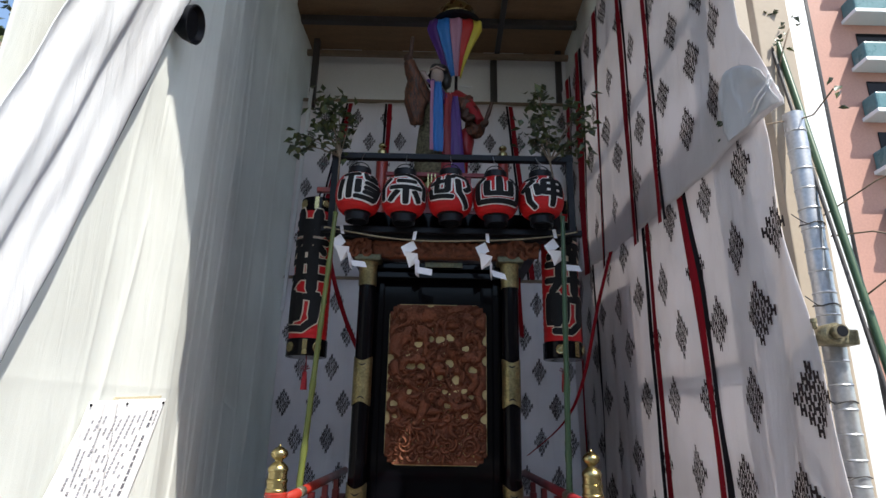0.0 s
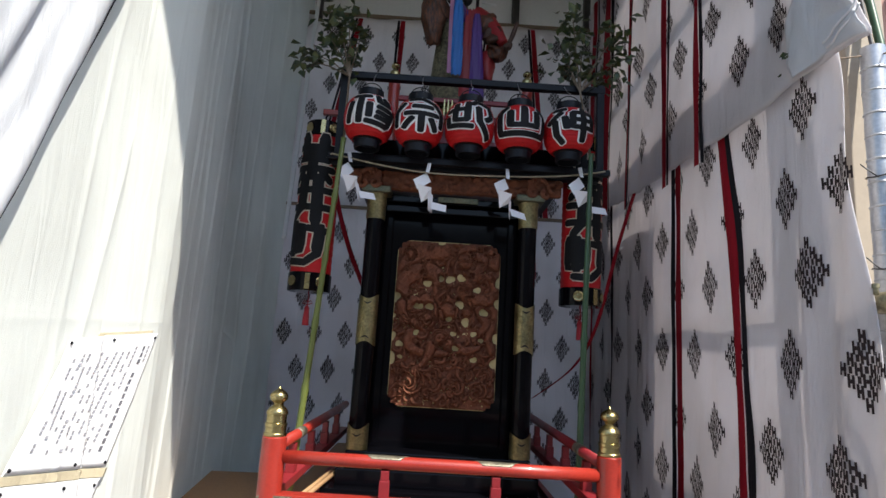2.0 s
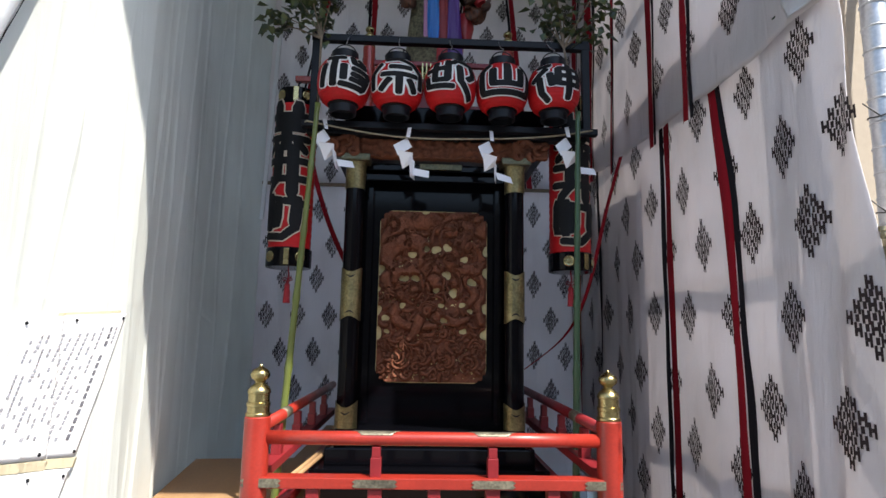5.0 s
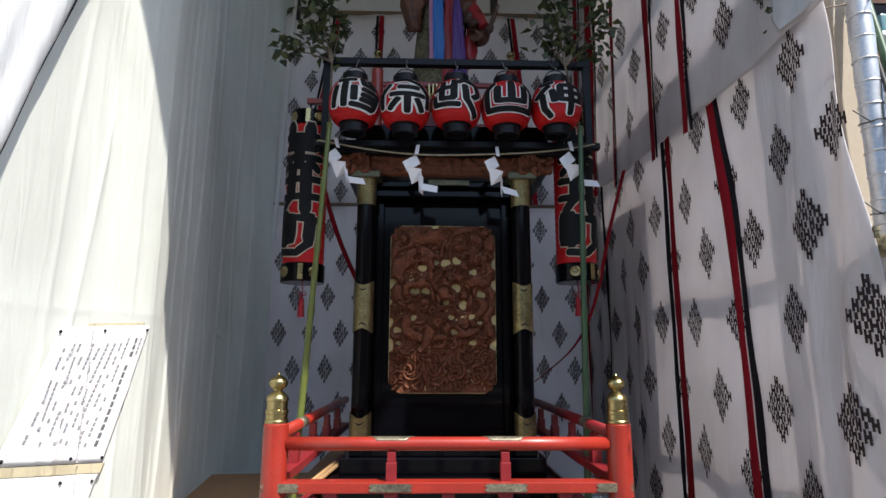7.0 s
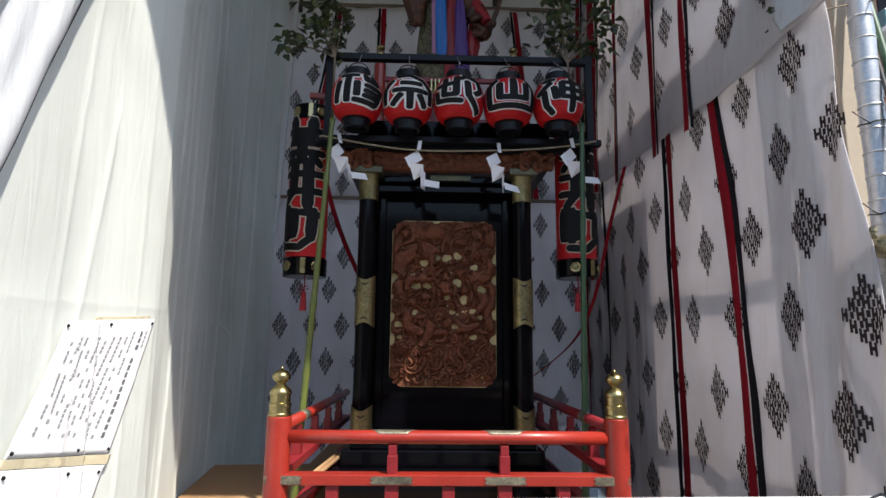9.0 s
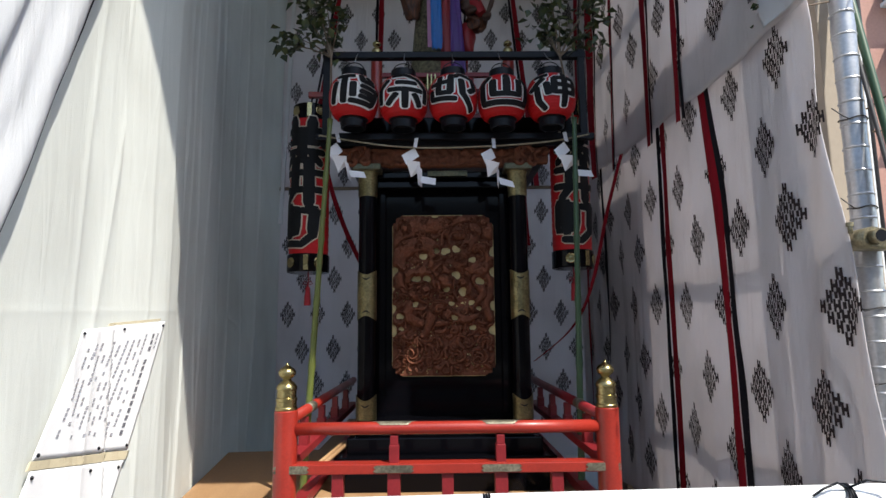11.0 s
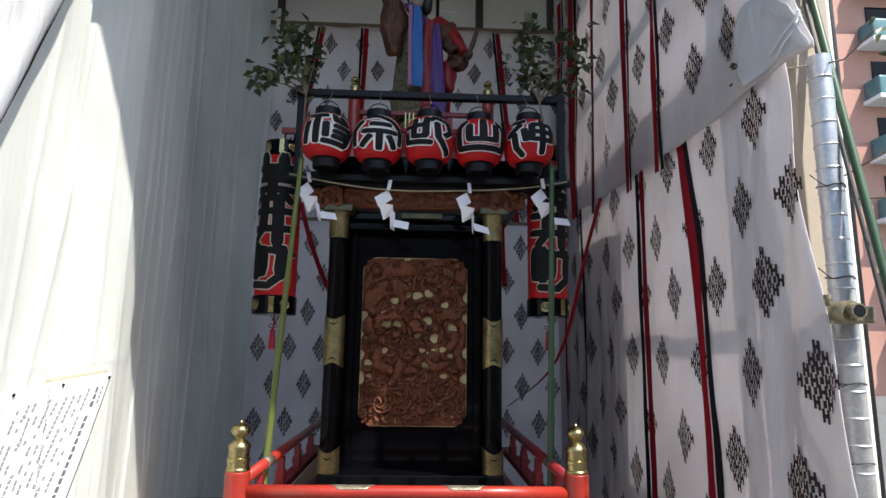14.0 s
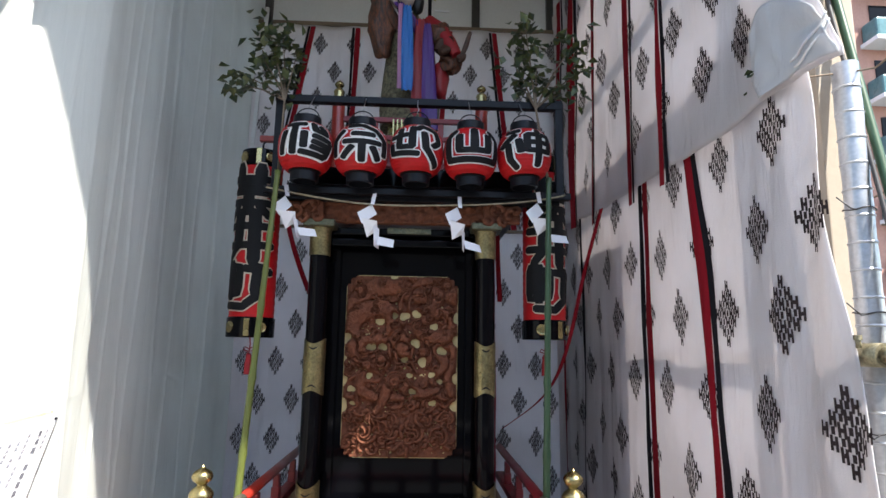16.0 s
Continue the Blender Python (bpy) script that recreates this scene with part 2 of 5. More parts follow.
# grey set darker to carry the shade on the neighbour's corner
M_GREY = grainy("shade_grey_cladding", (0.105, 0.115, 0.135), 0.6, big=1.2, fine=30, vary=0.08)
M_PRINT = grainy("pale_grey_print", (0.36, 0.36, 0.40), 0.8, big=30, fine=90, vary=0.2)
M_PRINT_BOLD = grainy("grey_print", (0.17, 0.17, 0.20), 0.8, big=30, fine=90, vary=0.2)
M_WHITEPAINT = grainy("white_painted_trim", (0.78, 0.79, 0.8), 0.5, big=2, fine=40, vary=0.05)
M_BRICK = grainy("salmon_tiled_wall", (0.46, 0.24, 0.19), 0.7, big=0.5, fine=9, vary=0.14, bump=0.1)
M_TEAL = grainy("teal_glazed_panel", (0.10, 0.22, 0.24), 0.3, big=1.5, fine=8, vary=0.2)
# paving lightened beyond asphalt to bounce daylight into the shed
M_ASPHALT = grainy("light_bounce_paving", (0.16, 0.155, 0.15), 0.85, big=0.8, fine=90, vary=0.3, bump=0.4)
M_BRASSTUBE = grainy("yellowed_clamp_steel", (0.38, 0.34, 0.22), 0.45, metal=0.7, big=30, fine=120, vary=0.35, bump=0.3, dirt=(0.16, 0.13, 0.08), dirt_amount=0.7)


# ---------- the setting ----------
def structure(name, bm, mat, label, category="", smooth=False):
    return tagged(to_object(name, bm, mat, smooth), label, category or name.split("_")[0], kind="structure")


ground_bm = bmesh.new()
bmesh.ops.create_grid(ground_bm, x_segments=2, y_segments=2, size=400)
structure("ground", ground_bm, M_ASPHALT, "grey street in front of the float shed, lightened to bounce light", "ground")


def ramp(a, b, x):
    return max(0.0, min(1.0, (x - a) / (b - a)))


def east_lower(y, z):
    """Lower cloth on the east side, gathered in upright folds towards the back."""
    far = ramp(1.05, 1.5, y) * (1 - 0.5 * ramp(2.5, 3.2, y))
    sag = 0.4 + 0.6 * ramp(2.9, 2.0, z)
    x = 1.428 + 0.009 * math.sin(7.3 * y + 0.5 * math.sin(1.1 * z)) + 0.004 * math.sin(17 * y + 0.9 * z)
    x += far * sag * (0.011 * math.sin(19 * y + 0.55 * z + 2.0 * noise.noise((y * 1.7, z * 0.5, 0.3))) + 0.003 * math.sin(47 * y - 0.8 * z) + 0.008 * noise.noise((y * 14, z * 0.7, 4.4)))
    near_edge = ramp(-0.1, -0.5, y)
    x += near_edge * (0.014 * math.sin(30 * y + 3.2 * z) + 0.010 * noise.noise((y * 16, z * 0.6, 2.2)))
    x += 0.016 * noise.noise((y * 2.2, z * 0.7, 3.1)) + 0.008 * noise.noise((y * 9 + z * 0.8, z * 0.9, 1.7)) + 0.007 * abs(noise.noise((y * 5 - z * 1.2, z * 1.5, 6.1)))
    return Vector((x, y, z))


def east_upper(y, z):
    """Upper cloth, hung in front of the lower one."""
    k = ramp(2.7, 5.1, z)
    x = 1.385 + 0.04 * k + 0.010 * math.sin(6.1 * y + 0.7) * (1 - 0.5 * k) + 0.006 * math.sin(15 * y + 0.8 * z)
    x += ramp(1.0, 1.6, y) * 0.010 * math.sin(23 * y + 0.7 * z) + 0.010 * ramp(0.3, -0.4, y) * math.sin(9 * (y + 0.45 * z))
    x += 0.022 * noise.noise((y * 1.8, z * 0.8, 7.7)) + 0.009 * noise.noise((y * 7 + z, z * 1.0, 2.7)) + 0.008 * abs(noise.noise((y * 4 + z * 1.8, z * 1.6, 9.1)))
    return Vector((x, y, z))


def upper_hem(y):
    return 2.818 + 0.07 * max(0.0, y - 0.9) - 0.018 * math.sin(4.2 * y + 0.4) - 0.03 * ramp(-0.5, -0.7, y) - 0.022 * ramp(0.3, -0.1, y)


def north_lower(x, z):
    return Vector((x, 3.30 + 0.012 * math.sin(8 * x) + 0.006 * math.sin(21 * x + z) + 0.012 * noise.noise((x * 2, z * 0.6, 1.3)), z))


def north_upper(x, z):
    return Vector((x, 3.25 + 0.010 * math.sin(7 * x + 1) + 0.006 * math.sin(19 * x + z) + 0.012 * noise.noise((x * 2, z * 0.6, 5.3)), z))


def west(y, z):
    """Tarpaulin on the west side, in overlapping lengths."""
    x = -1.25 - 0.22 * min(1.5, max(0.0, y)) - 0.03 * max(0.0, y - 1.5)
    for edge in (-0.42, 0.22, 1.16, 2.1):
        d = y - edge
        if 0 <= d < 0.85:
            x -= 0.032 * math.exp(-d * 5) * (1 if d > 0.012 else d / 0.012)
    x += 0.010 * math.sin(5.2 * y + 0.4 * z) + 0.012 * noise.noise((y * 1.5, z * 0.6, 9.2)) + 0.006 * noise.noise((y * 6, z * 1.1, 4.2)) + 0.007 * abs(noise.noise((y * 3 + z * 0.4, z * 1.6, 8.2))) - 0.004 * math.exp(-((z - 2.12 + 0.25 * (y + 0.1)) / 0.01) ** 2)
    x += 0.0016 * math.exp(-((z - 1.65 - 0.03 * y) / 0.012) ** 2)
    for y0, lean, amp in ((-0.62, 0.05, 0.006), (-0.47, 0.10, 0.007), (-0.16, 0.02, 0.005), (0.04, -0.03, 0.006), (0.30, 0.06, 0.010), (0.47, 0.05, 0.013), (0.72, -0.04, 0.012), (0.93, 0.06, 0.015), (1.42, -0.05, 0.017), (1.75, 0.04, 0.014), (2.05, -0.03, 0.014), (2.4, 0.03, 0.017)):
        x += amp * math.exp(-abs(y - y0 - lean * (z - 2.0) - 0.02 * math.sin(2.1 * z + y0 * 9)) / 0.013) * (0.85 + 0.8 * noise.noise((y0 * 3, z * 1.3, 0.7)))
    return Vector((x, y, z))


def lower_place(u, v):
    """u: 0 at the street edge to 1 at the back; the street edge slants outwards towards the ground."""
    y0 = -0.465 - 0.115 * (2.7 - v)
    return east_lower(y0 + (3.26 - y0) * u, v)


def upper_edge(z):
    # above z 3.5 the unseen edge reaches out to narrow the panel's sun patch
    return -0.71 + 0.46 * min(0.52, max(0.0, z - 2.81)) - 0.24 * ramp(3.5, 4.2, z)


def upper_place(u, v):
    """u: 0 at the street edge to 1 at the back; v: 0 at the hem to 1 at the top."""
    y = 3.26 * u - 0.70 * (1 - u)
    z = upper_hem(y) + (5.32 - upper_hem(y)) * v
    y0 = upper_edge(z)
    y = y0 + (3.26 - y0) * u
    return east_upper(y, z)


wall_east = structure("wall_east", sheet(lower_place, span(0, 1, 260), span(0.35, 3.2, 80), 0.003, (1, 0, 0)), M_CLOTH,
                      "white cotton curtain printed with dark brown diamond crests", "curtain")
upper_cloth = structure("wall_east_upper", sheet(upper_place, span(0, 1, 200), span(0, 1, 90), 0.003, (1, 0, 0)), M_CLOTH,
                        "upper white cotton curtain printed with dark crests", "curtain")
wall_north = structure("wall_north", sheet(north_lower, span(-1.75, 1.78, 110), span(0.2, 3.1, 40), 0.003, (0, 1, 0)), M_CLOTH,
                       "white cotton back curtain printed with dark diamond crests", "curtain")
north_cloth = structure("wall_north_upper", sheet(north_upper, span(-1.75, 1.78, 110), span(2.98, 5.12, 40), 0.003, (0, 1, 0)), M_CLOTH,
                        "upper white back curtain printed with dark diamond crests", "curtain")
west_ys = sorted(span(-1.35, 3.4, 420) + [e + d for e in (-0.42, 0.22, 1.16, 2.1) for d in (-0.001, 0.001, 0.012)])
structure("wall_west", sheet(west, west_ys, sorted(span(0.1, 6.0, 100) + [1.605, 1.617, 1.63, 1.643, 1.655]), 0.004, (-1, 0, 0)), M_TARP, "pale grey tarpaulin wall in overlapping lengths, half in sunlight", "tarpaulin")
# white boarding over the back curtain, and the shed's roof
structure("wall_gable", boxed(0, 3.42, 5.52, 3.7, 0.05, 0.9, bevel=0.004), M_WHITEPAINT, "white boarding above the back curtain", "wall")
# unseen sheet added outside to keep direct sun off the curtain's rear half
structure("wall_side", boxed(1.575, 2.30, 1.43, 0.006, 2.11, 2.86), M_SHEETING, "unseen pale sheeting added to shade the rear of the side curtain", "wall")
structure("wall_east_top", boxed(1.52, 1.4, 5.62, 0.04, 3.9, 0.72), M_TARP, "pale sheeting above the printed curtain", "wall")
# unseen front edge and wide last board set where sun falls inside
roof_bm = bmesh.new()
for k in range(8):
    box(roof_bm, -1.75 + 0.5 * k, 0.79, 5.95 + 0.006 * (k % 2), 0.506 if k < 7 else 0.60, 5.32, 0.03)
structure("ceiling", roof_bm, M_CEIL, "brown boarded roof of the shed", "ceiling")


def beam(name, a, b, w, mat, label):
    a, b = Vector(a), Vector(b)
    ln = (b - a).length
    m = Matrix.Translation((a + b) / 2) @ (b - a).to_track_quat("Z", "Y").to_matrix().to_4x4()
    return structure(name, boxed(0, 0, 0, w, w, ln, bevel=w * 0.12, m=m), mat, label, "beam")


beam("trim_back_rail", (-1.75, 3.22, 5.76), (1.75, 3.22, 5.76), 0.06, M_TIMBER, "timber rail under the roof")
beam("trim_curtain_rail", (-1.7, 3.27, 5.14), (1.7, 3.27, 5.14), 0.045, M_TIMBER, "timber rail carrying the back curtain")
beam("trim_rafter", (-1.6, 2.75, 5.86), (1.5, 2.75, 5.86), 0.08, M_DARKSTEEL, "dark steel roof member")
beam("trim_ridge", (0.65, 2.2, 5.88), (0.65, 3.3, 5.8), 0.06, M_DARKSTEEL, "dark steel roof member")
beam("trim_corner_west", (-1.5, 3.16, 5.0), (-1.5, 3.16, 5.9), 0.07, M_DARKSTEEL, "dark steel corner post")
beam("trim_corner_east", (1.40, 3.3, 3.0), (1.40, 3.3, 5.9), 0.07, M_DARKSTEEL, "dark steel corner post")
beam("trim_middle_post", (0.62, 3.36, 5.1), (0.62, 3.36, 5.8), 0.08, M_DARKSTEEL, "dark steel post before white boarding")
beam("trim_hem_rail", (-1.7, 3.22, 2.99), (1.5, 3.22, 2.99), 0.03, M_TIMBER, "thin timber rail at the curtain's hem")
beam("trim_edge_strip", (-1.59, 3.10, 2.6), (-1.50, 3.10, 5.2), 0.035, M_WHITEPAINT, "narrow white strip at the shed corner")
# boarded floor under the float
ply_bm = bmesh.new()
vs = [ply_bm.verts.new(p) for p in ((-1.36, 0.45, 0.70), (0.78, 0.1, 0.70), (0.78, 3.2, 0.70), (-0.9, 3.2, 0.70), (-0.9, 1.76, 0.70), (-1.53, 1.70, 0.70))]
f = ply_bm.faces.new(vs)
r = bmesh.ops.extrude_face_region(ply_bm, geom=[f])
bmesh.ops.translate(ply_bm, vec=(0, 0, -0.7), verts=[v for v in r["geom"] if isinstance(v, bmesh.types.BMVert)])
bmesh.ops.recalc_face_normals(ply_bm, faces=ply_bm.faces)
structure("floor", ply_bm, M_PLY, "brown plywood staging under the float", "floor")


# ---------- prints and seams of the curtains ----------
def crest(place, u0, v0, w, h, off, parent, bold=0.12):
    """A diamond of sixteen small H-shaped marks dyed on a cloth."""
    bm = bmesh.new()
    off = Vector(off)
    du, dv = w / 4.3, h / 4.3

    def quad(a, b, c, d):
        vs = [bm.verts.new(place(a if i in (0, 3) else c, b if i in (0, 1) else d) + off) for i in range(4)]
        bm.faces.new(vs)

    for i in range(4):
        for j in range(4):
            cu, cv = u0 + (i - j) * du * 0.66 + 0.003 * math.sin(7 * i + 11 * j + 40 * u0), v0 + (i + j - 3) * dv * 0.66 + 0.003 * math.sin(9 * i + 5 * j + 30 * v0)
            gw, gh, t = du * (0.32 + 0.03 * math.sin(5 * i + 3 * j)), dv * 0.47, du * bold
            quad(cu - gw, cv - gh * 0.95, cu - gw + 2 * t * 0.85, cv + gh * 0.80)
            quad(cu + gw - 2 * t * 0.85, cv - gh * 0.80, cu + gw, cv + gh * 0.95)
            quad(cu - gw + 1.7 * t, cv - t * 1.3, cu + gw - 1.7 * t, cv + t * 1.3)
            if i < 3 and j < 3:
                cw = cv + dv * 0.66
                quad(cu - 1.15 * t, cw - gh * 0.42, cu + 1.15 * t, cw + gh * 0.50)
    return part("printed_crest", bm, M_INK, parent)


def seam(place, u, v0, v1, w, off, parent, lean=0.0, n=24, mat=None, name="seam_trim", bow=0.0):
    """A narrow sewn band up a cloth; lean: how far it drifts on its way up; bow: how much of that comes late."""
    bm = bmesh.new()
    off = Vector(off)
    prev = None
    for v in span(v0, v1, n):
        c = u + lean * ((v - v0) / (v1 - v0)) ** (1 + bow) + 0.010 * noise.noise((u * 9, v * 2.1, 2.0))
        ww = w * (0.85 + 0.3 * noise.noise((u * 5, v * 1.4, 8.0)))
        row = [bm.verts.new(place(c - ww / 2, v) + off), bm.verts.new(place(c, v) + off * 1.8), bm.verts.new(place(c + ww / 2, v) + off)]
        if prev:
            bm.faces.new((prev[0], prev[1], row[1], row[0]))
            bm.faces.new((prev[1], prev[2], row[2], row[1]))
        prev = row
    return part(name, bm, mat or M_TRIM_RED, parent, smooth=True)


E_OFF, N_OFF = (-0.006, 0, 0), (0, -0.006, 0)
for row, z in enumerate((0.60, 0.945, 1.268, 1.65, 2.02, 2.355, 2.71)):
    for k in range(-1, 7):
        if row % 2:
            y = -0.12 + 0.46 * k + (0.065 + 0.065 * ramp(1.9, 2.2, z) if k < 0 else 0.0)
        else:
            y = 0.08 + 0.47 * k + (0.12 * ramp(1.5, 2.0, z) * ramp(0.75, -0.3, 0.08 + 0.47 * k))
        zz = z + 0.042 * y + 0.006 * math.sin(3 * k + 2 * row)
        if y < 3.15 and y > -0.465 - 0.115 * (2.7 - z) and zz < 2.86:
            crest(east_lower, y, zz, 0.172, 0.252, E_OFF, wall_east, 0.135)
# lower seams: red and black edgings sewn side by side
seam(east_lower, 0.295, 0.4, 2.87, 0.075, (-0.012, 0, 0), wall_east, 0.125, bow=2.2)
seam(east_lower, 0.230, 0.4, 2.87, 0.060, (-0.009, 0, 0), wall_east, 0.165, bow=2.2, mat=M_TRIM_BLACK, name="seam_edge")
seam(east_lower, 1.01, 0.4, 2.87, 0.105, E_OFF, wall_east, 0.02)
seam(east_lower, 1.095, 0.4, 2.87, 0.060, (-0.009, 0, 0), wall_east, 0.01, mat=M_TRIM_BLACK, name="seam_edge")
seam(east_lower, 2.32, 0.4, 2.95, 0.075, (-0.009, 0, 0), wall_east, 0.03, mat=M_TRIM_BLACK, name="seam_edge")
seam(east_lower, 2.95, 0.4, 2.95, 0.07, E_OFF, wall_east, 0.05)
for row, z in enumerate((3.14, 3.51, 3.86, 4.25, 4.67, 5.05)):
    for k in range(-1, 6):
        y = (0.06 + 0.385 * k if row % 2 else 0.17 + 0.40 * k) + 0.025 * k * (k - 1) + 0.11 * ramp(3.5, 3.9, z) + 0.1 * ramp(4.3, 4.7, z)
        zz = z + 0.03 * y + 0.006 * math.sin(4 * k + row)
        if y < 3.15 and y > upper_edge(zz) + 0.08 and zz < 5.22:
            crest(east_upper, y, zz, 0.172, 0.252, E_OFF, upper_cloth, 0.135)
for y, lean, low, w in ((0.56, 0.11, 0.09, 0.08), (1.10, 0.09, 0.10, 0.08), (1.82, 0.0, 0.09, 0.09), (2.42, 0.03, 0.06, 0.11), (2.95, 0.0, 0.05, 0.10)):
    seam(east_upper, y + 0.4 * w, upper_hem(y) - low, 5.3, 1.15 * w, (-0.010, 0, 0), upper_cloth, lean)
    seam(east_upper, y - 0.4 * w, upper_hem(y) - low, 5.3, w * 0.6, (-0.007, 0, 0), upper_cloth, lean, mat=M_TRIM_BLACK, name="seam_edge")
for row in range(7):
    z = 0.665 + 0.349 * row
    for k in range(-9, 3):
        x = 0.903 + 0.306 * k + (0.0 if row % 2 else 0.155) + 0.008 * math.sin(5 * k + 3 * row)
        if -1.65 < x < 1.42:
            crest(north_lower, x, z + 0.006 * math.sin(2 * k + row), 0.132, 0.24, N_OFF, wall_north, 0.14)
for row in range(7):
    z = 4.91 - 0.295 * row
    for k in range(-4, 7):
        x = (-0.82 if row % 2 else -0.645) + 0.343 * k + 0.008 * math.sin(4 * k + 5 * row)
        if -1.65 < x < 1.42:
            crest(north_upper, x, z, 0.128, 0.215, N_OFF, north_cloth, 0.14)
for x, lean in ((-1.39, 0.315), (-0.66, 0.043), (0.17, 0.165), (1.0, -0.21)):
    seam(north_upper, x + 0.012, 2.98, 5.1, 0.06, N_OFF, north_cloth, lean)
    seam(north_upper, x - 0.030, 2.98, 5.1, 0.03, N_OFF, north_cloth, lean, mat=M_TRIM_BLACK, name="seam_edge")
seam(north_lower, 0.82, 0.4, 2.95, 0.05, N_OFF, wall_north, -0.02)


# ---------- the float ----------
def giboshi_post(x, y, z0, z1, r, label):
    """Round post with a turned onion finial."""
    p = thing("railing_post", x, y, z0, label, "post", "float railing posts")
    h = z1 - z0
    k = r / 0.05
    part("shaft", turned([(r, 0), (r, h - 0.004), (r - 0.004, h)], 32, ), M_RED, p)
    part("collar", lathe(bmesh.new(), [(a * k, h + b * k) for a, b in ((0.046, 0), (0.048, 0.003), (0.048, 0.011), (0.046, 0.014), (0.0435, 0.016), (0.0435, 0.037), (0.0455, 0.039), (0.0462, 0.046), (0.0455, 0.053), (0.0415, 0.055),
                           (0.0415, 0.086), (0.0445, 0.088), (0.0452, 0.093), (0.0445, 0.098), (0.041, 0.106), (0.033, 0.116), (0.022, 0.124), (0.018, 0.128))], 32, crisp=0.45), M_GOLD, p, "turned brass collar")
    part("finial", lathe(bmesh.new(), [(a * k, h + b * k) for a, b in ((0.0175, 0.127), (0.0185, 0.134), (0.026, 0.140), (0.034, 0.147), (0.0378, 0.155), (0.0382, 0.162), (0.0355, 0.170), (0.029, 0.178), (0.019, 0.185),
                           (0.0095, 0.190), (0.005, 0.196), (0.003, 0.201), (0, 0.203))], 32, crisp=1.4), M_GOLD, p, "polished brass onion finial")
    return p


RAIL_Z, LOW_Z = 1.135, 0.972
post = giboshi_post(-0.70, 0, 0.70, 1.215, 0.050, "red lacquered corner post with a brass onion finial")
copy_thing(post, pose(0.70, 0, 0.70))


def fitting(parent, x, y, z, w, d, h):
    """Scalloped metal plate wrapped on a rail."""
    bm = bmesh.new()
    prof = [(-w / 2, -h / 2), (w / 2, -h / 2), (w / 2 + 0.012, -h / 4), (w / 2, 0), (w / 2 + 0.012, h / 4), (w / 2, h / 2), (-w / 2, h / 2), (-w / 2 - 0.012, h / 4), (-w / 2, 0), (-w / 2 - 0.012, -h / 4)]
    vs = [bm.verts.new((x + a, y - d / 2, z + b)) for a, b in prof]
    f = bm.faces.new(vs)
    r = bmesh.ops.extrude_face_region(bm, geom=[f])
    bmesh.ops.translate(bm, vec=(0, d, 0), verts=[v for v in r["geom"] if isinstance(v, bmesh.types.BMVert)])
    bmesh.ops.recalc_face_normals(bm, faces=bm.faces)
    return part("metal_fitting", bm, M_STEELFIT, parent, "dull engraved metal fitting")


rail = thing("front_railing", 0, 0, 0.70, "red lacquered front railing of the float with metal fittings", "railing", "float railings")


def rel(bm, dx=0.0, dy=0.0, dz=-0.70):
    bmesh.ops.translate(bm, vec=(dx, dy, dz), verts=bm.verts)
    return bm


part("top_rail", rel(tubed([(-0.655, 0, RAIL_Z), (-0.3, 0, RAIL_Z), (0.3, 0, RAIL_Z), (0.655, 0, RAIL_Z)], 0.027, 20)), M_RED, rail)
part("middle_rail", rel(boxed(0, 0, LOW_Z, 1.40, 0.075, 0.042, bevel=0.004)), M_RED, rail)
for x in (-0.23, 0.23):
    bm = bmesh.new()
    box(bm, x, 0, 1.028, 0.042, 0.042, 0.075, bevel=0.004)
    box(bm, x, 0, 1.085, 0.034, 0.034, 0.04, bevel=0.003)
    part("baluster", rel(bm), M_DARKRED, rail)
    lower = bmesh.new()
    box(lower, x, 0, 0.86, 0.055, 0.05, 0.20, bevel=0.004)
    part("lower_strut", rel(lower), M_DARKRED, rail)
    cap = sheet(lambda a, c, x0=x: Vector((x0 + c * (0.095 - 0.035 * abs(math.cos(a)) ** 0.7 - 0.006 * math.sin(6 * a) ** 2), 0.0288 * math.cos(a), RAIL_Z + 0.0288 * math.sin(a))), span(0.62, math.pi - 0.62, 15), span(-1, 1, 9), 0.001, (0, 0, -1))
    part("rail_plate", rel(cap), M_STEELFIT, rail, "engraved metal plate with pointed ends")
    fitting(rail, x, 0, LOW_Z - 0.70 + 0.0, 0.15, 0.081, 0.030)
for x in (-0.665, 0.665):
    fitting(rail, x, 0, LOW_Z - 0.70, 0.13, 0.082, 0.032)
for x in (-0.47, 0.47, 0.0):
    part("lower_strut", rel(boxed(x, 0, 0.86, 0.05, 0.05, 0.18, bevel=0.004)), M_DARKRED, rail)
part("bottom_rail", rel(boxed(0, 0, 0.745, 1.38, 0.06, 0.05, bevel=0.004)), M_DARKRED, rail)


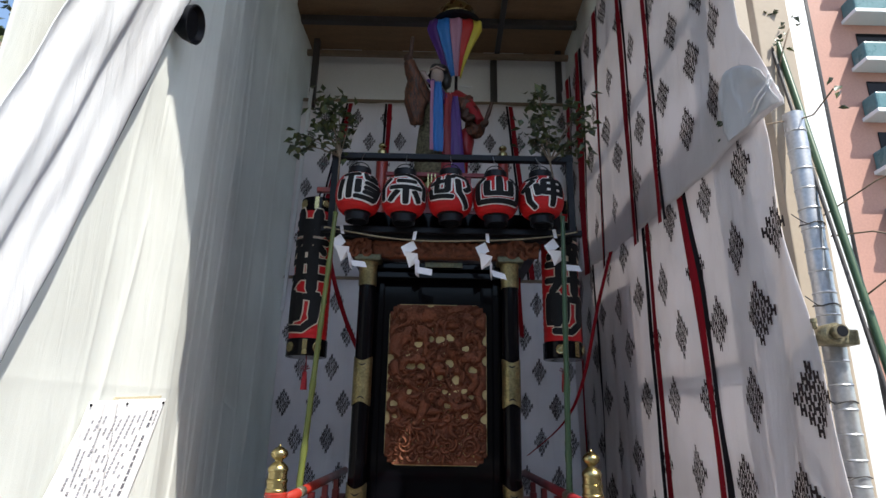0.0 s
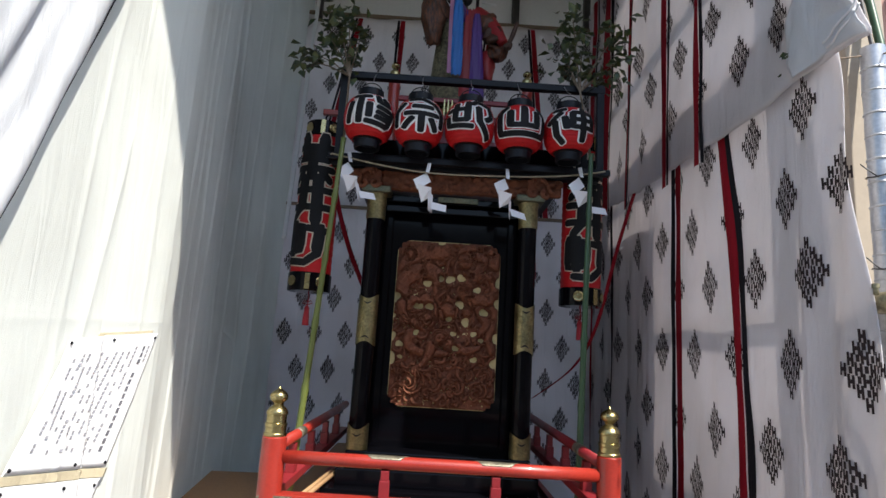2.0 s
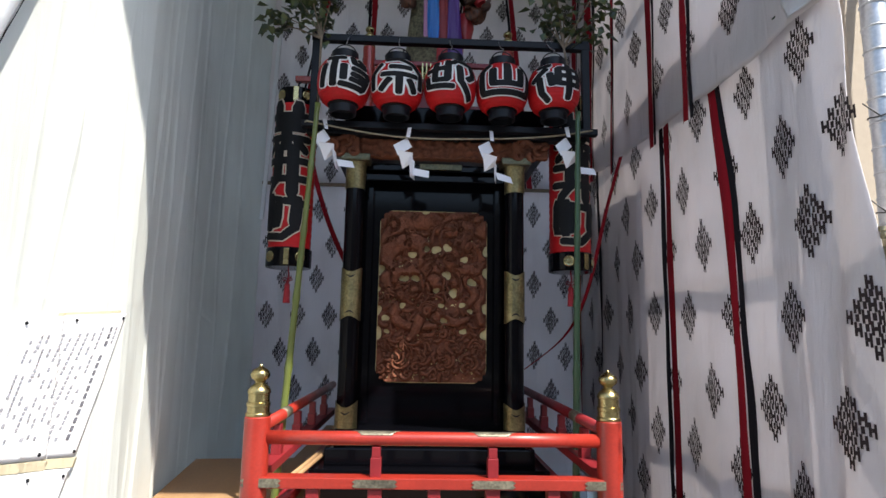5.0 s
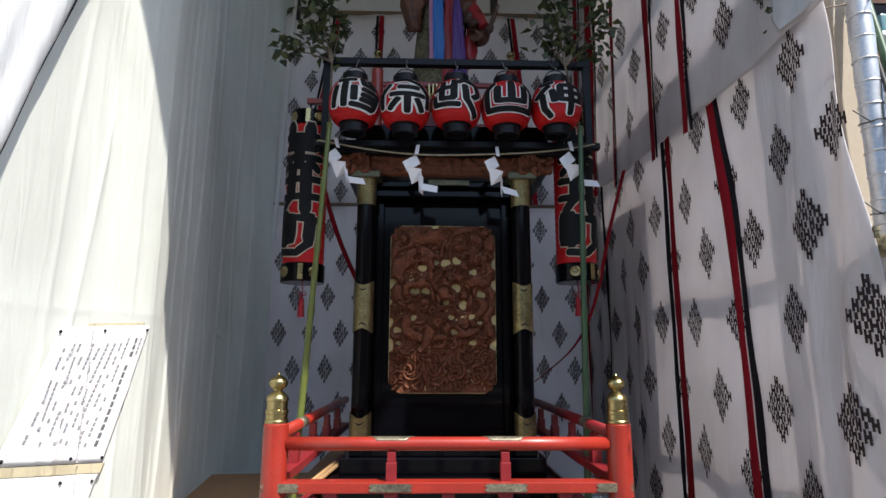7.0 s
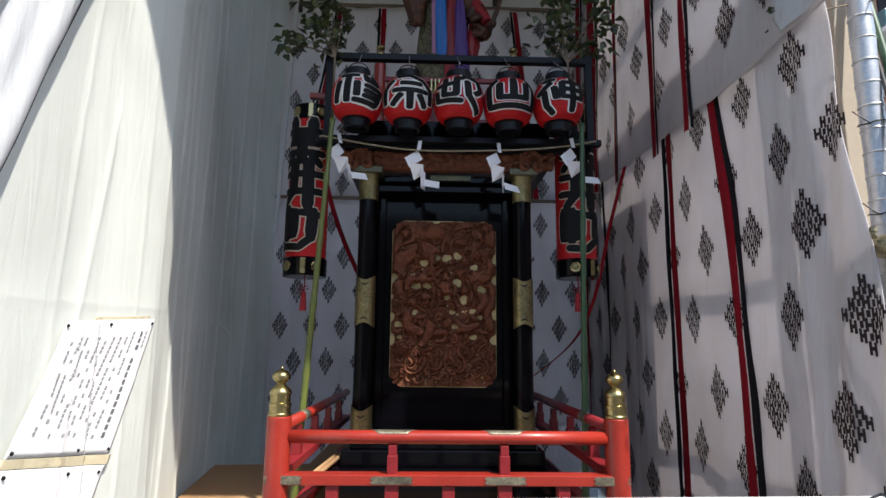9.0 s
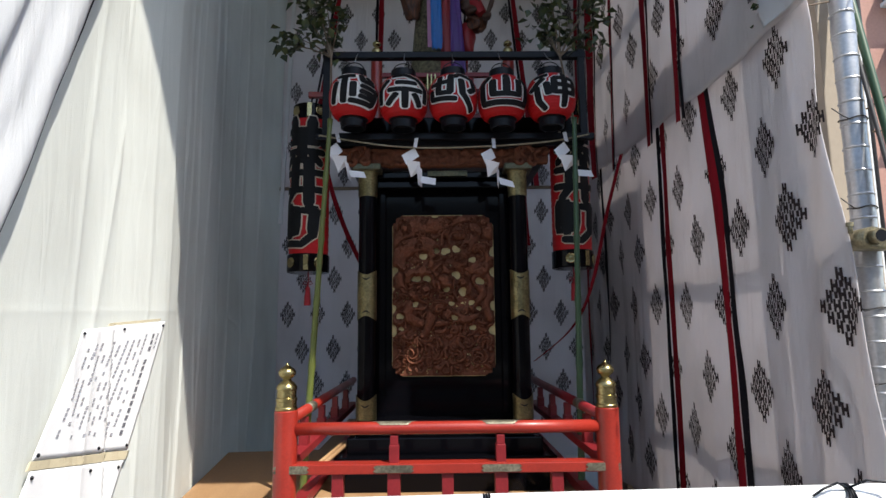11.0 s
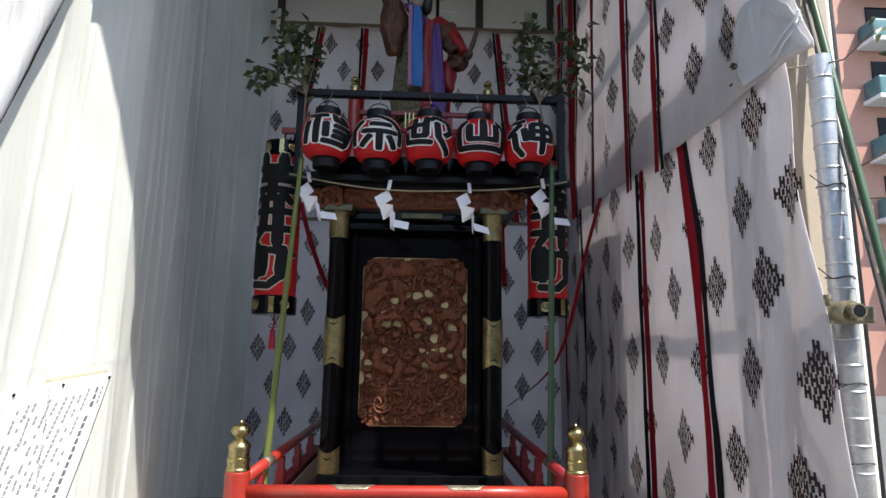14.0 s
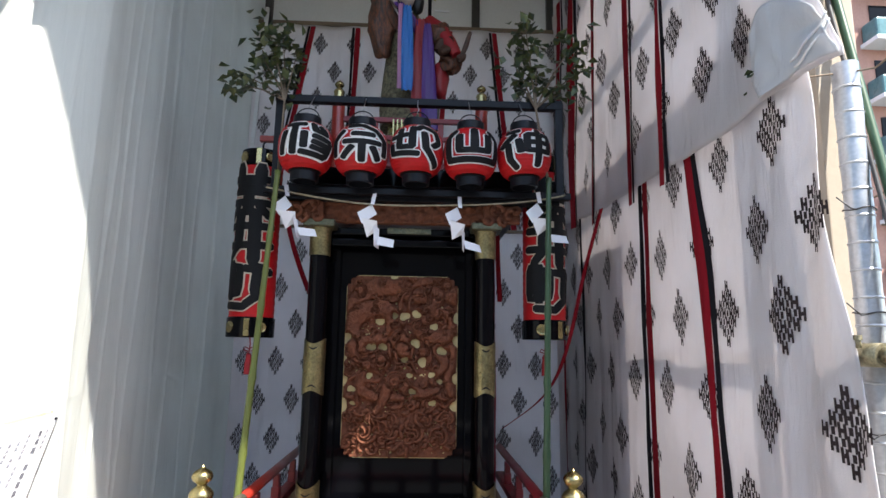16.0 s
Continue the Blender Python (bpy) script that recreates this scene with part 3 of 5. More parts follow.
def side_rail(x):
    r = thing("side_railing", x, 0.8, 0.70, "red lacquered side railing running back along the float", "railing", "float railings")
    part("top_rail", rel(tubed([(0, -0.75, 1.17), (0, 0.2, 1.17), (0, 1.2, 1.17)], 0.025, 16)), M_DARKRED if x > 0 else M_RED, r)
    part("middle_rail", rel(boxed(0, 0.2, 0.99, 0.065, 1.95, 0.04, bevel=0.004)), M_DARKRED, r)
    part("bottom_rail", rel(boxed(0, 0.2, 0.76, 0.06, 1.95, 0.05, bevel=0.004)), M_DARKRED, r)
    for y in (-0.48, -0.05, 0.38, 0.81):
        bm = bmesh.new()
        box(bm, 0, y, 1.03, 0.045, 0.06, 0.09, bevel=0.005)
        box(bm, 0, y, 1.10, 0.034, 0.045, 0.08, bevel=0.004)
        part("baluster", rel(bm), M_DARKRED, r)
    part("rail_sleeve", rel(tubed([(0, -0.42, 1.17), (0, -0.30, 1.17)], 0.0268, 16)), M_STEELFIT, r, "engraved metal sleeve")
    return r


side_rail(-0.69)
side_rail(0.69)

deck = thing("float_deck", 0, 1.6, 0.70, "black lacquered stepped deck of the float", "deck")
for k, (x0, y0, z0, z1) in enumerate(((0.60, 0.62, 0.70, 0.88), (0.54, 0.70, 0.88, 0.965), (0.50, 0.74, 0.965, 1.05))):
    part("step", boxed(0, (y0 + 2.6) / 2 - 1.6, (z0 + z1) / 2 - 0.70, 2 * x0, 2.6 - y0, z1 - z0, bevel=0.006), M_BLACK, deck)

body = thing("festival_float", 0.0, 0.8, 1.05, "black lacquered front of the festival float with brass-bound columns", "float")


def at_body(bm):
    return rel(bm, 0, -0.8, -1.05)


for x in (-0.448, 0.448):
    col = part("column", at_body(turned([(0.052, 1.05), (0.052, 2.50)], 28, (x, 0.80, 0))), M_BLACK, body)
    bm = bmesh.new()
    rows = [[bm.verts.new((x + 0.0595 * math.cos(2 * math.pi * k / 30), 0.80 + 0.0595 * math.sin(2 * math.pi * k / 30), zz - wob * 0.030 * abs(math.cos(1.5 * math.pi + 2 * math.pi * k / 30)) ** 3)) for k in range(30)] for zz, wob in ((1.052, 0), (1.13, 0), (1.19, 1))]
    for lo, hi in zip(rows, rows[1:]):
        for k in range(30):
            bm.faces.new((lo[k], lo[(k + 1) % 30], hi[(k + 1) % 30], hi[k])).smooth = True
    part("engraved_leaf", at_body(tubed([(x + 0.0600 * math.cos(a), 0.80 + 0.0600 * math.sin(a), 1.135 - 0.008 * math.cos((a + math.pi / 2) * 5)) for a in span(-math.pi / 2 - 0.42, -math.pi / 2 + 0.42, 13)],
                                        [0.001 + 0.0035 * math.sin(math.pi * q / 12) for q in range(13)], 6)), M_BLACK2, body, "dark engraved leaf mark")
    part("foot_band", at_body(bm), M_FITTING, col, "engraved brass foot band")
    bm = bmesh.new()
    ring = []
    n = 30
    for zz, wob in ((1.610, 1), (1.65, 0), (1.755, 0), (1.86, 0), (1.90, -1)):
        ring.append([bm.verts.new((x + 0.0565 * math.cos(2 * math.pi * k / n), 0.80 + 0.0565 * math.sin(2 * math.pi * k / n), zz + wob * 0.026 * abs(math.cos(1.5 * math.pi + 2 * math.pi * k / n)) ** 3)) for k in range(n)])
    for a, b in zip(ring, ring[1:]):
        for k in range(n):
            bm.faces.new((a[k], a[(k + 1) % n], b[(k + 1) % n], b[k])).smooth = True
    part("middle_band", at_body(bm), M_FITTING, col, "engraved brass band with scalloped edges")
    for zz, bend in ((1.655, 1), (1.855, -1)):
        part("engraved_leaf", at_body(tubed([(x + 0.0570 * math.cos(a), 0.80 + 0.0570 * math.sin(a), zz + bend * 0.008 * math.cos((a + math.pi / 2) * 5)) for a in span(-math.pi / 2 - 0.42, -math.pi / 2 + 0.42, 13)],
                                            [0.001 + 0.0035 * math.sin(math.pi * q / 12) for q in range(13)], 6)), M_BLACK2, body, "dark engraved leaf mark")
    for q in range(4):
        a0 = -math.pi / 2 + (-0.5 if q % 2 else 0.5)
        part("engraved_scroll", at_body(tubed([(x + 0.0568 * math.cos(a0 + 0.34 * (1 - k * 0.6) * math.cos(5.2 * k + 3.1 * (q % 2))), 0.80 + 0.0568 * math.sin(a0 + 0.34 * (1 - k * 0.6) * math.cos(5.2 * k + 3.1 * (q % 2))), 1.71 + 0.09 * (q // 2) + 0.036 * (1 - k * 0.6) * math.sin(5.2 * k)) for k in span(0, 1, 18)], 0.0022, 6)), M_FITTING, body, "raised brass scroll")
    part("top_band", at_body(turned([(0.056, 2.34), (0.057, 2.35), (0.057, 2.47), (0.064, 2.49)], 28, (x, 0.80, 0))), M_FITTING, col, "engraved brass top band")
    part("capital", at_body(boxed(x, 0.80, 2.51, 0.165, 0.165, 0.040, bevel=0.008)), M_CAPITAL, body, "greenish brass-bound capital")
panel_y = 0.945
part("back_board", at_body(boxed(0, panel_y + 0.03, 1.77, 0.84, 0.04, 1.44)), M_BLACK, body)
for x in (-0.375, 0.375):
    part("stile", at_body(boxed(x, panel_y - 0.005, 1.77, 0.05, 0.05, 1.44, bevel=0.006)), M_BLACK, body)
for z, d in ((2.49, 0.02), (2.425, 0.0)):
    part("lintel", at_body(boxed(0, 0.86 + d, z, 0.84, 0.07, 0.04, bevel=0.006)), M_BLACK, body)
part("lintel_plate", at_body(boxed(0.03, 0.82, 2.492, 0.24, 0.012, 0.034, bevel=0.003)), M_CAPITAL, body, "engraved brass plate on the lintel")

# carved wooden panel: a coiling beast, clouds and waves in deep relief, pierced to a pale ground
panel = thing("carved_panel", 0, panel_y - 0.01, 1.275, "brown wooden panel deeply carved with coiling scrolls and clouds", "carving")
W, H = 0.628, 0.985


def curve_points(pts, n=22):
    out = []
    for q in range(len(pts) - 1):
        p0, p1, p2, p3 = (Vector(pts[max(q - 1, 0)]), Vector(pts[q]), Vector(pts[q + 1]), Vector(pts[min(q + 2, len(pts) - 1)]))
        for s in range(n):
            f = s / n
            out.append(0.5 * ((2 * p1) + (p2 - p0) * f + (2 * p0 - 5 * p1 + 4 * p2 - p3) * f * f + (3 * p1 - p0 - 3 * p2 + p3) * f ** 3))
    return out


NU, NV = 210, 328
UU, VV = np.meshgrid(np.linspace(-W / 2, W / 2, NU + 1), np.linspace(0, H, NV + 1), indexing="ij")
HT = np.full(UU.shape, -0.30)


def stamp(line, radius, level, ribs=0.0, pitch=0.011, taper=0.45):
    """Lays one rounded strand on the relief, with a groove cut along both its sides."""
    global HT
    line = np.array([tuple(p) for p in line])
    pad = radius * 1.5
    i0, i1 = np.searchsorted(UU[:, 0], [line[:, 0].min() - pad, line[:, 0].max() + pad])
    j0, j1 = np.searchsorted(VV[0], [line[:, 1].min() - pad, line[:, 1].max() + pad])
    if i1 - i0 < 2 or j1 - j0 < 2:
        return
    u, v, h = UU[i0:i1, j0:j1], VV[i0:i1, j0:j1], HT[i0:i1, j0:j1]
    run = np.concatenate([[0], np.cumsum(np.hypot(*np.diff(line, axis=0).T))])
    d = np.hypot(u[..., None] - line[:, 0], v[..., None] - line[:, 1])
    near_ = d.argmin(-1)
    best, along = d.min(-1), run[near_]
    r = radius * (1 - taper * along / max(run[-1], 1e-6))
    x = best / r
    top = level + 0.62 * np.sqrt(np.clip(1 - x * x, 0, 1)) * (r / 0.04) ** 0.5
    if ribs:
        top = top + ribs * np.abs(np.sin(np.pi * along / pitch + 2.2 * x)) * np.clip(1.1 - x, 0, 1)
    out = np.where((x >= 1) & (x < 1.30), np.minimum(h, level - 0.25), h)
    HT[i0:i1, j0:j1] = np.where(x < 1, np.maximum(top, h * 0.25), out)


def scroll(cu, cv, r, start, way, turns=1.3):
    """A spiral hook, wide outside and narrow within."""
    return [(cu + r * (1 - 0.75 * k) * math.cos(start + way * k * turns * 6.28), cv + r * (1 - 0.75 * k) * math.sin(start + way * k * turns * 6.28)) for k in span(0, 1, 26)]


rnd = random.Random(11)
for k in range(210):
    cu, cv, r = rnd.uniform(-W / 2, W / 2), rnd.uniform(0.03, H - 0.03), rnd.uniform(0.020, 0.040)
    stamp(scroll(cu, cv, r, rnd.uniform(0, 6.28), rnd.choice((-1, 1)), rnd.uniform(0.5, 1.2)), rnd.uniform(0.009, 0.015), rnd.uniform(-0.20, 0.22))
for k in range(60):
    a, cu, cv, ln = rnd.uniform(0, 6.28), rnd.uniform(-0.29, 0.29), rnd.uniform(0.05, 0.62), rnd.uniform(0.05, 0.11)
    stamp(curve_points([(cu, cv), (cu + 0.5 * ln * math.cos(a), cv + 0.5 * ln * math.sin(a)), (cu + ln * math.cos(a + 0.6), cv + ln * math.sin(a + 0.6))], 10), rnd.uniform(0.008, 0.014), rnd.uniform(0.0, 0.30))
# waves and spray along the foot
for cu, r, h in ((-0.20, 0.075, 0.13), (-0.06, 0.05, 0.13), (0.08, 0.055, 0.115), (0.215, 0.06, 0.10), (0.14, 0.04, 0.19), (-0.27, 0.04, 0.22), (0.26, 0.045, 0.20)):
    for q in range(3):
        stamp(scroll(cu, h, r * (1 - 0.3 * q), 0.4 + 0.9 * q + 3 * cu, -1, 0.42), 0.012 - 0.002 * q, 0.02 + 0.05 * q, 0.06, 0.016)
# the beast's body, its loops from top to middle
stamp(curve_points([(-0.26, 0.80), (-0.18, 0.90), (-0.03, 0.92), (0.06, 0.88), (0.17, 0.945), (0.29, 0.87)]), 0.052, 0.20, 0.16, taper=0.1)
stamp(curve_points([(0.30, 0.75), (0.25, 0.66), (0.30, 0.56), (0.26, 0.44), (0.28, 0.34)]), 0.036, 0.15, 0.14)
stamp(curve_points([(0.10, 0.87), (0.19, 0.88), (0.15, 0.78), (0.10, 0.69), (0.19, 0.64), (0.285, 0.67), (0.275, 0.765), (0.20, 0.775)]), 0.043, 0.42, 0.20, taper=0.3)
stamp(curve_points([(-0.12, 0.615), (-0.22, 0.60), (-0.275, 0.69), (-0.21, 0.775), (-0.11, 0.80), (-0.045, 0.74), (-0.04, 0.66), (0.01, 0.61)]), 0.047, 0.50, 0.22, taper=0.12)
# head, brow, snout and whiskers
stamp([(0.0, 0.625), (0.02, 0.585)], 0.056, 0.62, 0.10, taper=0.2)
stamp([(0.005, 0.575), (0.025, 0.545)], 0.036, 0.78, 0.12, taper=0.2)
for line in (((-0.07, 0.60), (-0.06, 0.53), (-0.08, 0.47)), ((0.07, 0.60), (0.06, 0.52), (0.09, 0.45)), ((0.14, 0.62), (0.165, 0.54), (0.155, 0.49)), ((-0.03, 0.56), (-0.02, 0.49), (-0.04, 0.44)),
             ((0.04, 0.78), (0.05, 0.86), (0.12, 0.87)), ((-0.01, 0.79), (0.0, 0.86), (0.03, 0.89))):
    stamp(curve_points(line, 12), 0.010, 0.62, taper=0.3)
# short curls of mane and cloud over the upper half
for k in range(70):
    cu, cv, r = rnd.uniform(-0.29, 0.29), rnd.uniform(0.50, 0.96), rnd.uniform(0.012, 0.026)
    stamp(scroll(cu, cv, r, rnd.uniform(0, 6.28), rnd.choice((-1, 1)), rnd.uniform(0.35, 0.8)), rnd.uniform(0.006, 0.010), rnd.uniform(0.30, 0.60))
# limbs with hooked claws
for limb, claw in ((((-0.27, 0.60), (-0.26, 0.55), (-0.24, 0.52)), (-0.25, 0.52)), (((-0.20, 0.42), (-0.215, 0.36), (-0.12, 0.315), (0.02, 0.32)), (-0.14, 0.23)), (((0.20, 0.58), (0.24, 0.50), (0.20, 0.44)), (0.20, 0.42)),
                   (((0.05, 0.38), (0.12, 0.34), (0.20, 0.36)), (0.21, 0.33)), (((-0.07, 0.36), (-0.10, 0.28), (-0.13, 0.24)), (-0.24, 0.24))):
    stamp(curve_points(limb, 16), 0.030, 0.42, 0.14)
    for q in range(4):
        a = -2.6 + 0.55 * q
        stamp([(claw[0] + 0.055 * f * math.cos(a + 0.7 * f), claw[1] + 0.055 * f * math.sin(a + 0.7 * f)) for f in span(0, 1, 10)], 0.012, 0.55, taper=0.7)
# cloud masses round the middle
for cu, cv, r in ((-0.03, 0.40, 0.055), (0.02, 0.37, 0.045), (-0.19, 0.49, 0.035), (0.12, 0.56, 0.035), (-0.11, 0.52, 0.035), (-0.24, 0.90, 0.035), (0.25, 0.93, 0.03)):
    for q in range(3):
        stamp(scroll(cu, cv, r * (1 - 0.28 * q), 1.0 + cu * 9, 1 if cu < 0 else -1, 0.9), 0.014, 0.40 + 0.08 * q, taper=0.4)
holes = [(-0.120, 0.725, 0.019), (-0.038, 0.758, 0.015), (0.015, 0.757, 0.022), (0.080, 0.768, 0.020), (0.180, 0.702, 0.017), (0.080, 0.610, 0.021), (0.222, 0.570, 0.021), (-0.100, 0.588, 0.018), (-0.155, 0.585, 0.016), (-0.178, 0.587, 0.013),
         (0.118, 0.508, 0.022), (-0.17, 0.432, 0.014), (0.05, 0.435, 0.013), (0.02, 0.52, 0.014), (0.17, 0.44, 0.014), (0.065, 0.35, 0.015), (0.178, 0.29, 0.015), (-0.265, 0.36, 0.017), (-0.255, 0.285, 0.011), (0.215, 0.405, 0.012),
         (-0.05, 0.985, 0.020), (-0.312, 0.63, 0.028), (0.318, 0.755, 0.030), (0.318, 0.63, 0.030), (0.318, 0.425, 0.030), (-0.316, 0.40, 0.024), (0.318, 0.28, 0.034), (-0.322, 0.27, 0.036), (-0.315, 0.52, 0.014)]
HOLE = np.full(UU.shape, 9.0)
for a, b, c in holes:
    ang = np.arctan2(VV - b, UU - a)
    HOLE = np.minimum(HOLE, np.hypot(UU - a, (VV - b) * 1.1) - 1.12 * c * (1 + 0.16 * np.sin(2 * ang + a * 40) + 0.10 * np.sin(3 * ang + b * 60)))
# rounded corners with a small step
EDGE_U, EDGE_V = np.abs(UU) - W / 2, np.maximum(VV - H, -VV)
CORNER = np.hypot(np.clip(EDGE_U + 0.065, 0, None), np.clip(EDGE_V + 0.065, 0, None)) - 0.060
INSIDE = (CORNER < 0) & ~((EDGE_U > -0.022) & (EDGE_V > -0.050)) & ~((EDGE_U > -0.050) & (EDGE_V > -0.016))
RIM = np.clip(np.minimum(-EDGE_U, -EDGE_V) / 0.02, 0, 1)
bm = bmesh.new()
grid = {}
for i in range(NU + 1):
    for j in range(NV + 1):
        u, v = UU[i, j], VV[i, j]
        if INSIDE[i, j] and HOLE[i, j] > 0:
            h = HT[i, j] + 0.12 * noise.noise((u * 40, v * 40, 0.4)) + 0.12 * noise.noise((u * 95, v * 80, 2.4)) + 0.06 * noise.noise((u * 210, v * 210, 5.1))
            grid[i, j] = bm.verts.new((u, 0.004 - 0.036 * (h + 0.25) * min(1, 0.35 + HOLE[i, j] / 0.025) * (0.35 + 0.65 * RIM[i, j]), v))
for (i, j), vv in grid.items():
    q = [grid.get(k) for k in ((i, j), (i + 1, j), (i + 1, j + 1), (i, j + 1))]
    if all(q):
        bm.faces.new(q).smooth = True
for v in [v for v in bm.verts if not v.link_faces]:
    bm.verts.remove(v)
edges = [e for e in bm.edges if e.is_boundary]
r = bmesh.ops.extrude_edge_only(bm, edges=edges)
for v in [g for g in r["geom"] if isinstance(g, bmesh.types.BMVert)]:
    v.co.y = 0.009
bmesh.ops.recalc_face_normals(bm, faces=bm.faces)
part("relief", bm, M_CARVE, panel)
part("ground_board", boxed(0, 0.012, H / 2, W - 0.13, 0.006, H - 0.004), M_CARVE_BACK, panel, "pale gilt board seen through the piercings")
part("side_ground", boxed(0, 0.0125, H / 2, W - 0.004, 0.005, H - 0.13), M_CARVE_BACK, panel, "pale gilt board seen through the piercings")

# beams and carved brackets over the columns
part("main_beam", at_body(boxed(0.06, 0.74, 2.655, 1.56, 0.07, 0.05, bevel=0.005)), M_BLACK2, body)
def frieze_at(u, v):
    return Vector((u, 0.775 - 0.030 * abs(noise.noise((u * 16, v * 22, 1.0))) - 0.018 * noise.noise((u * 40, v * 40, 5.0)), v))


part("carved_frieze", at_body(sheet(frieze_at, span(-0.50, 0.54, 130), span(2.525, 2.63, 16), 0.05, (0, 1, 0))), M_CARVE, body, "dark carved wooden frieze")
for sx in (-1, 1):
    bracket = part("bracket", at_body(boxed(sx * 0.53, 0.76, 2.58, 0.20, 0.05, 0.10, bevel=0.012)), M_CARVE, body, "carved wooden bracket with scroll ends")
    for k, (ox, oz, rr) in enumerate(((0.50, 2.59, 0.038), (0.57, 2.57, 0.030), (0.535, 2.535, 0.026), (0.46, 2.545, 0.028), (0.605, 2.605, 0.022), (0.47, 2.62, 0.022))):
        bm = tubed([(sx * (ox + rr * (1 - a / 9.0) * math.cos(a + k)), 0.712 + 0.005 * a, oz + rr * (1 - a / 9.0) * math.sin(a + k)) for a in span(0, 7.5, 20)], [0.015 - 0.0004 * q for q in range(20)], 7)
        for v in bm.verts:
            v.co += 0.004 * noise.noise_vector(v.co * 45)
        part("carved_scroll", at_body(bm), M_CARVE, bracket, smooth=True)
# black box added behind the lanterns to keep the gap there dark
part("dark_backing", at_body(boxed(0.05, 0.93, 2.80, 1.16, 0.18, 0.11, bevel=0.008)), M_BLACK, body)
part("upper_deck", at_body(boxed(0.03, 1.45, 2.72, 1.36, 1.3, 0.05, bevel=0.005)), M_BLACK2, body)
for x in (-0.60, 0.62):
    part("rear_column", at_body(turned([(0.045, 1.05), (0.045, 2.7)], 20, (x * 0.74, 2.0, 0))), M_BLACK, body)

# small railing on the upper deck
for x in (-0.43, 0.45):
    p = giboshi_post(x, 1.08, 2.745, 3.335, 0.038, "small red post with a brass onion finial")
    p["group"] = "upper railing posts"
ur = thing("upper_railing", 0, 1.08, 2.745, "dull red upper railing behind the lanterns", "railing", "float railings")
for z in (3.235, 3.12, 2.95):
    part("rail", rel(boxed(0, 0, z, 0.80, 0.03, 0.03, bevel=0.003), dz=-2.745), M_DARKRED, ur)
for x in (-0.2, 0.0, 0.2):
    part("baluster", rel(boxed(x, 0, 2.98, 0.035, 0.025, 0.47, bevel=0.003), dz=-2.745), M_DARKRED, ur)
for x in (-0.26, -0.235, -0.21):
    part("gilt_mount", rel(boxed(x + 0.17, -0.02, 3.18, 0.008, 0.008, 0.11), dz=-2.745), M_GOLD, ur, "thin gilt mount")

# black frame that carries the row of lanterns
FX0, FX1, FY = -0.69, 0.842, 0.72
fr = thing("lantern_frame", 0.07, FY, 2.66, "black painted timber frame carrying five lanterns", "frame")


def at_frame(bm):
    return rel(bm, -0.07, -FY, -2.66)


for x in (FX0, FX1):
    part("upright", at_frame(boxed(x, FY, 2.95, 0.042, 0.042, 0.56, bevel=0.004)), M_BLACK2, fr)
part("top_bar", at_frame(boxed((FX0 + FX1) / 2, FY, 3.195, FX1 - FX0 + 0.05, 0.046, 0.04, bevel=0.004)), M_BLACK2, fr)
part("bottom_bar", at_frame(boxed((FX0 + FX1) / 2, FY - 0.05, 2.668, FX1 - FX0 + 0.09, 0.045, 0.036, bevel=0.004)), M_BLACK2, fr)

# ---------- lanterns ----------
LR, LH = 0.138, 0.118


def lantern_radius(v):
    return 0.078 + (LR - 0.078) * max(0.0, 1 - abs(v) ** 2.5) ** 0.62


def on_lantern(u, v, off):
    a = radians(-90 + 70 * u)
    r = lantern_radius(v * 0.97) + off
    return Vector((r * math.cos(a), r * math.sin(a), LH * v))


def brush(bm, place, strokes, w, off, asp=1.0):
    """Brush strokes laid on a curved surface: ribbons with rounded ends along (u, v) lines."""
    for si, st in enumerate(strokes):
        o = off + 0.00022 * si
        pts = []
        for (u0, v0), (u1, v1) in zip(st, st[1:]):
            n = max(2, int(math.hypot(u1 - u0, v1 - v0) / 0.07))
            pts += [(u0 + (u1 - u0) * k / n, v0 + (v1 - v0) * k / n) for k in range(n)]
        pts.append(st[-1])
        d0 = Vector((pts[1][0] - pts[0][0], pts[1][1] - pts[0][1])).normalized() * w * 0.45
        d1 = Vector((pts[-1][0] - pts[-2][0], pts[-1][1] - pts[-2][1])).normalized() * w * 0.45
        pts = [(pts[0][0] - d0.x, pts[0][1] - d0.y)] + pts + [(pts[-1][0] + d1.x, pts[-1][1] + d1.y)]
        prev = None
        for k, (u, v) in enumerate(pts):
            a, b = pts[max(k - 1, 0)], pts[min(k + 1, len(pts) - 1)]
            d = Vector((b[0] - a[0], b[1] - a[1])).normalized()
            ww = w * (0.55 if k in (0, len(pts) - 1) else 1.0)
            nx, ny = -d.y * ww, d.x * ww * asp
            row = [bm.verts.new(place(u + nx * f, v + ny * f, o)) for f in (-1, -0.35, 0.35, 1)]
            if prev:
                for q in range(3):
                    bm.faces.new((prev[q], row[q], row[q + 1], prev[q + 1])).smooth = True
            prev = row
    bmesh.ops.recalc_face_normals(bm, faces=bm.faces)
    return bm


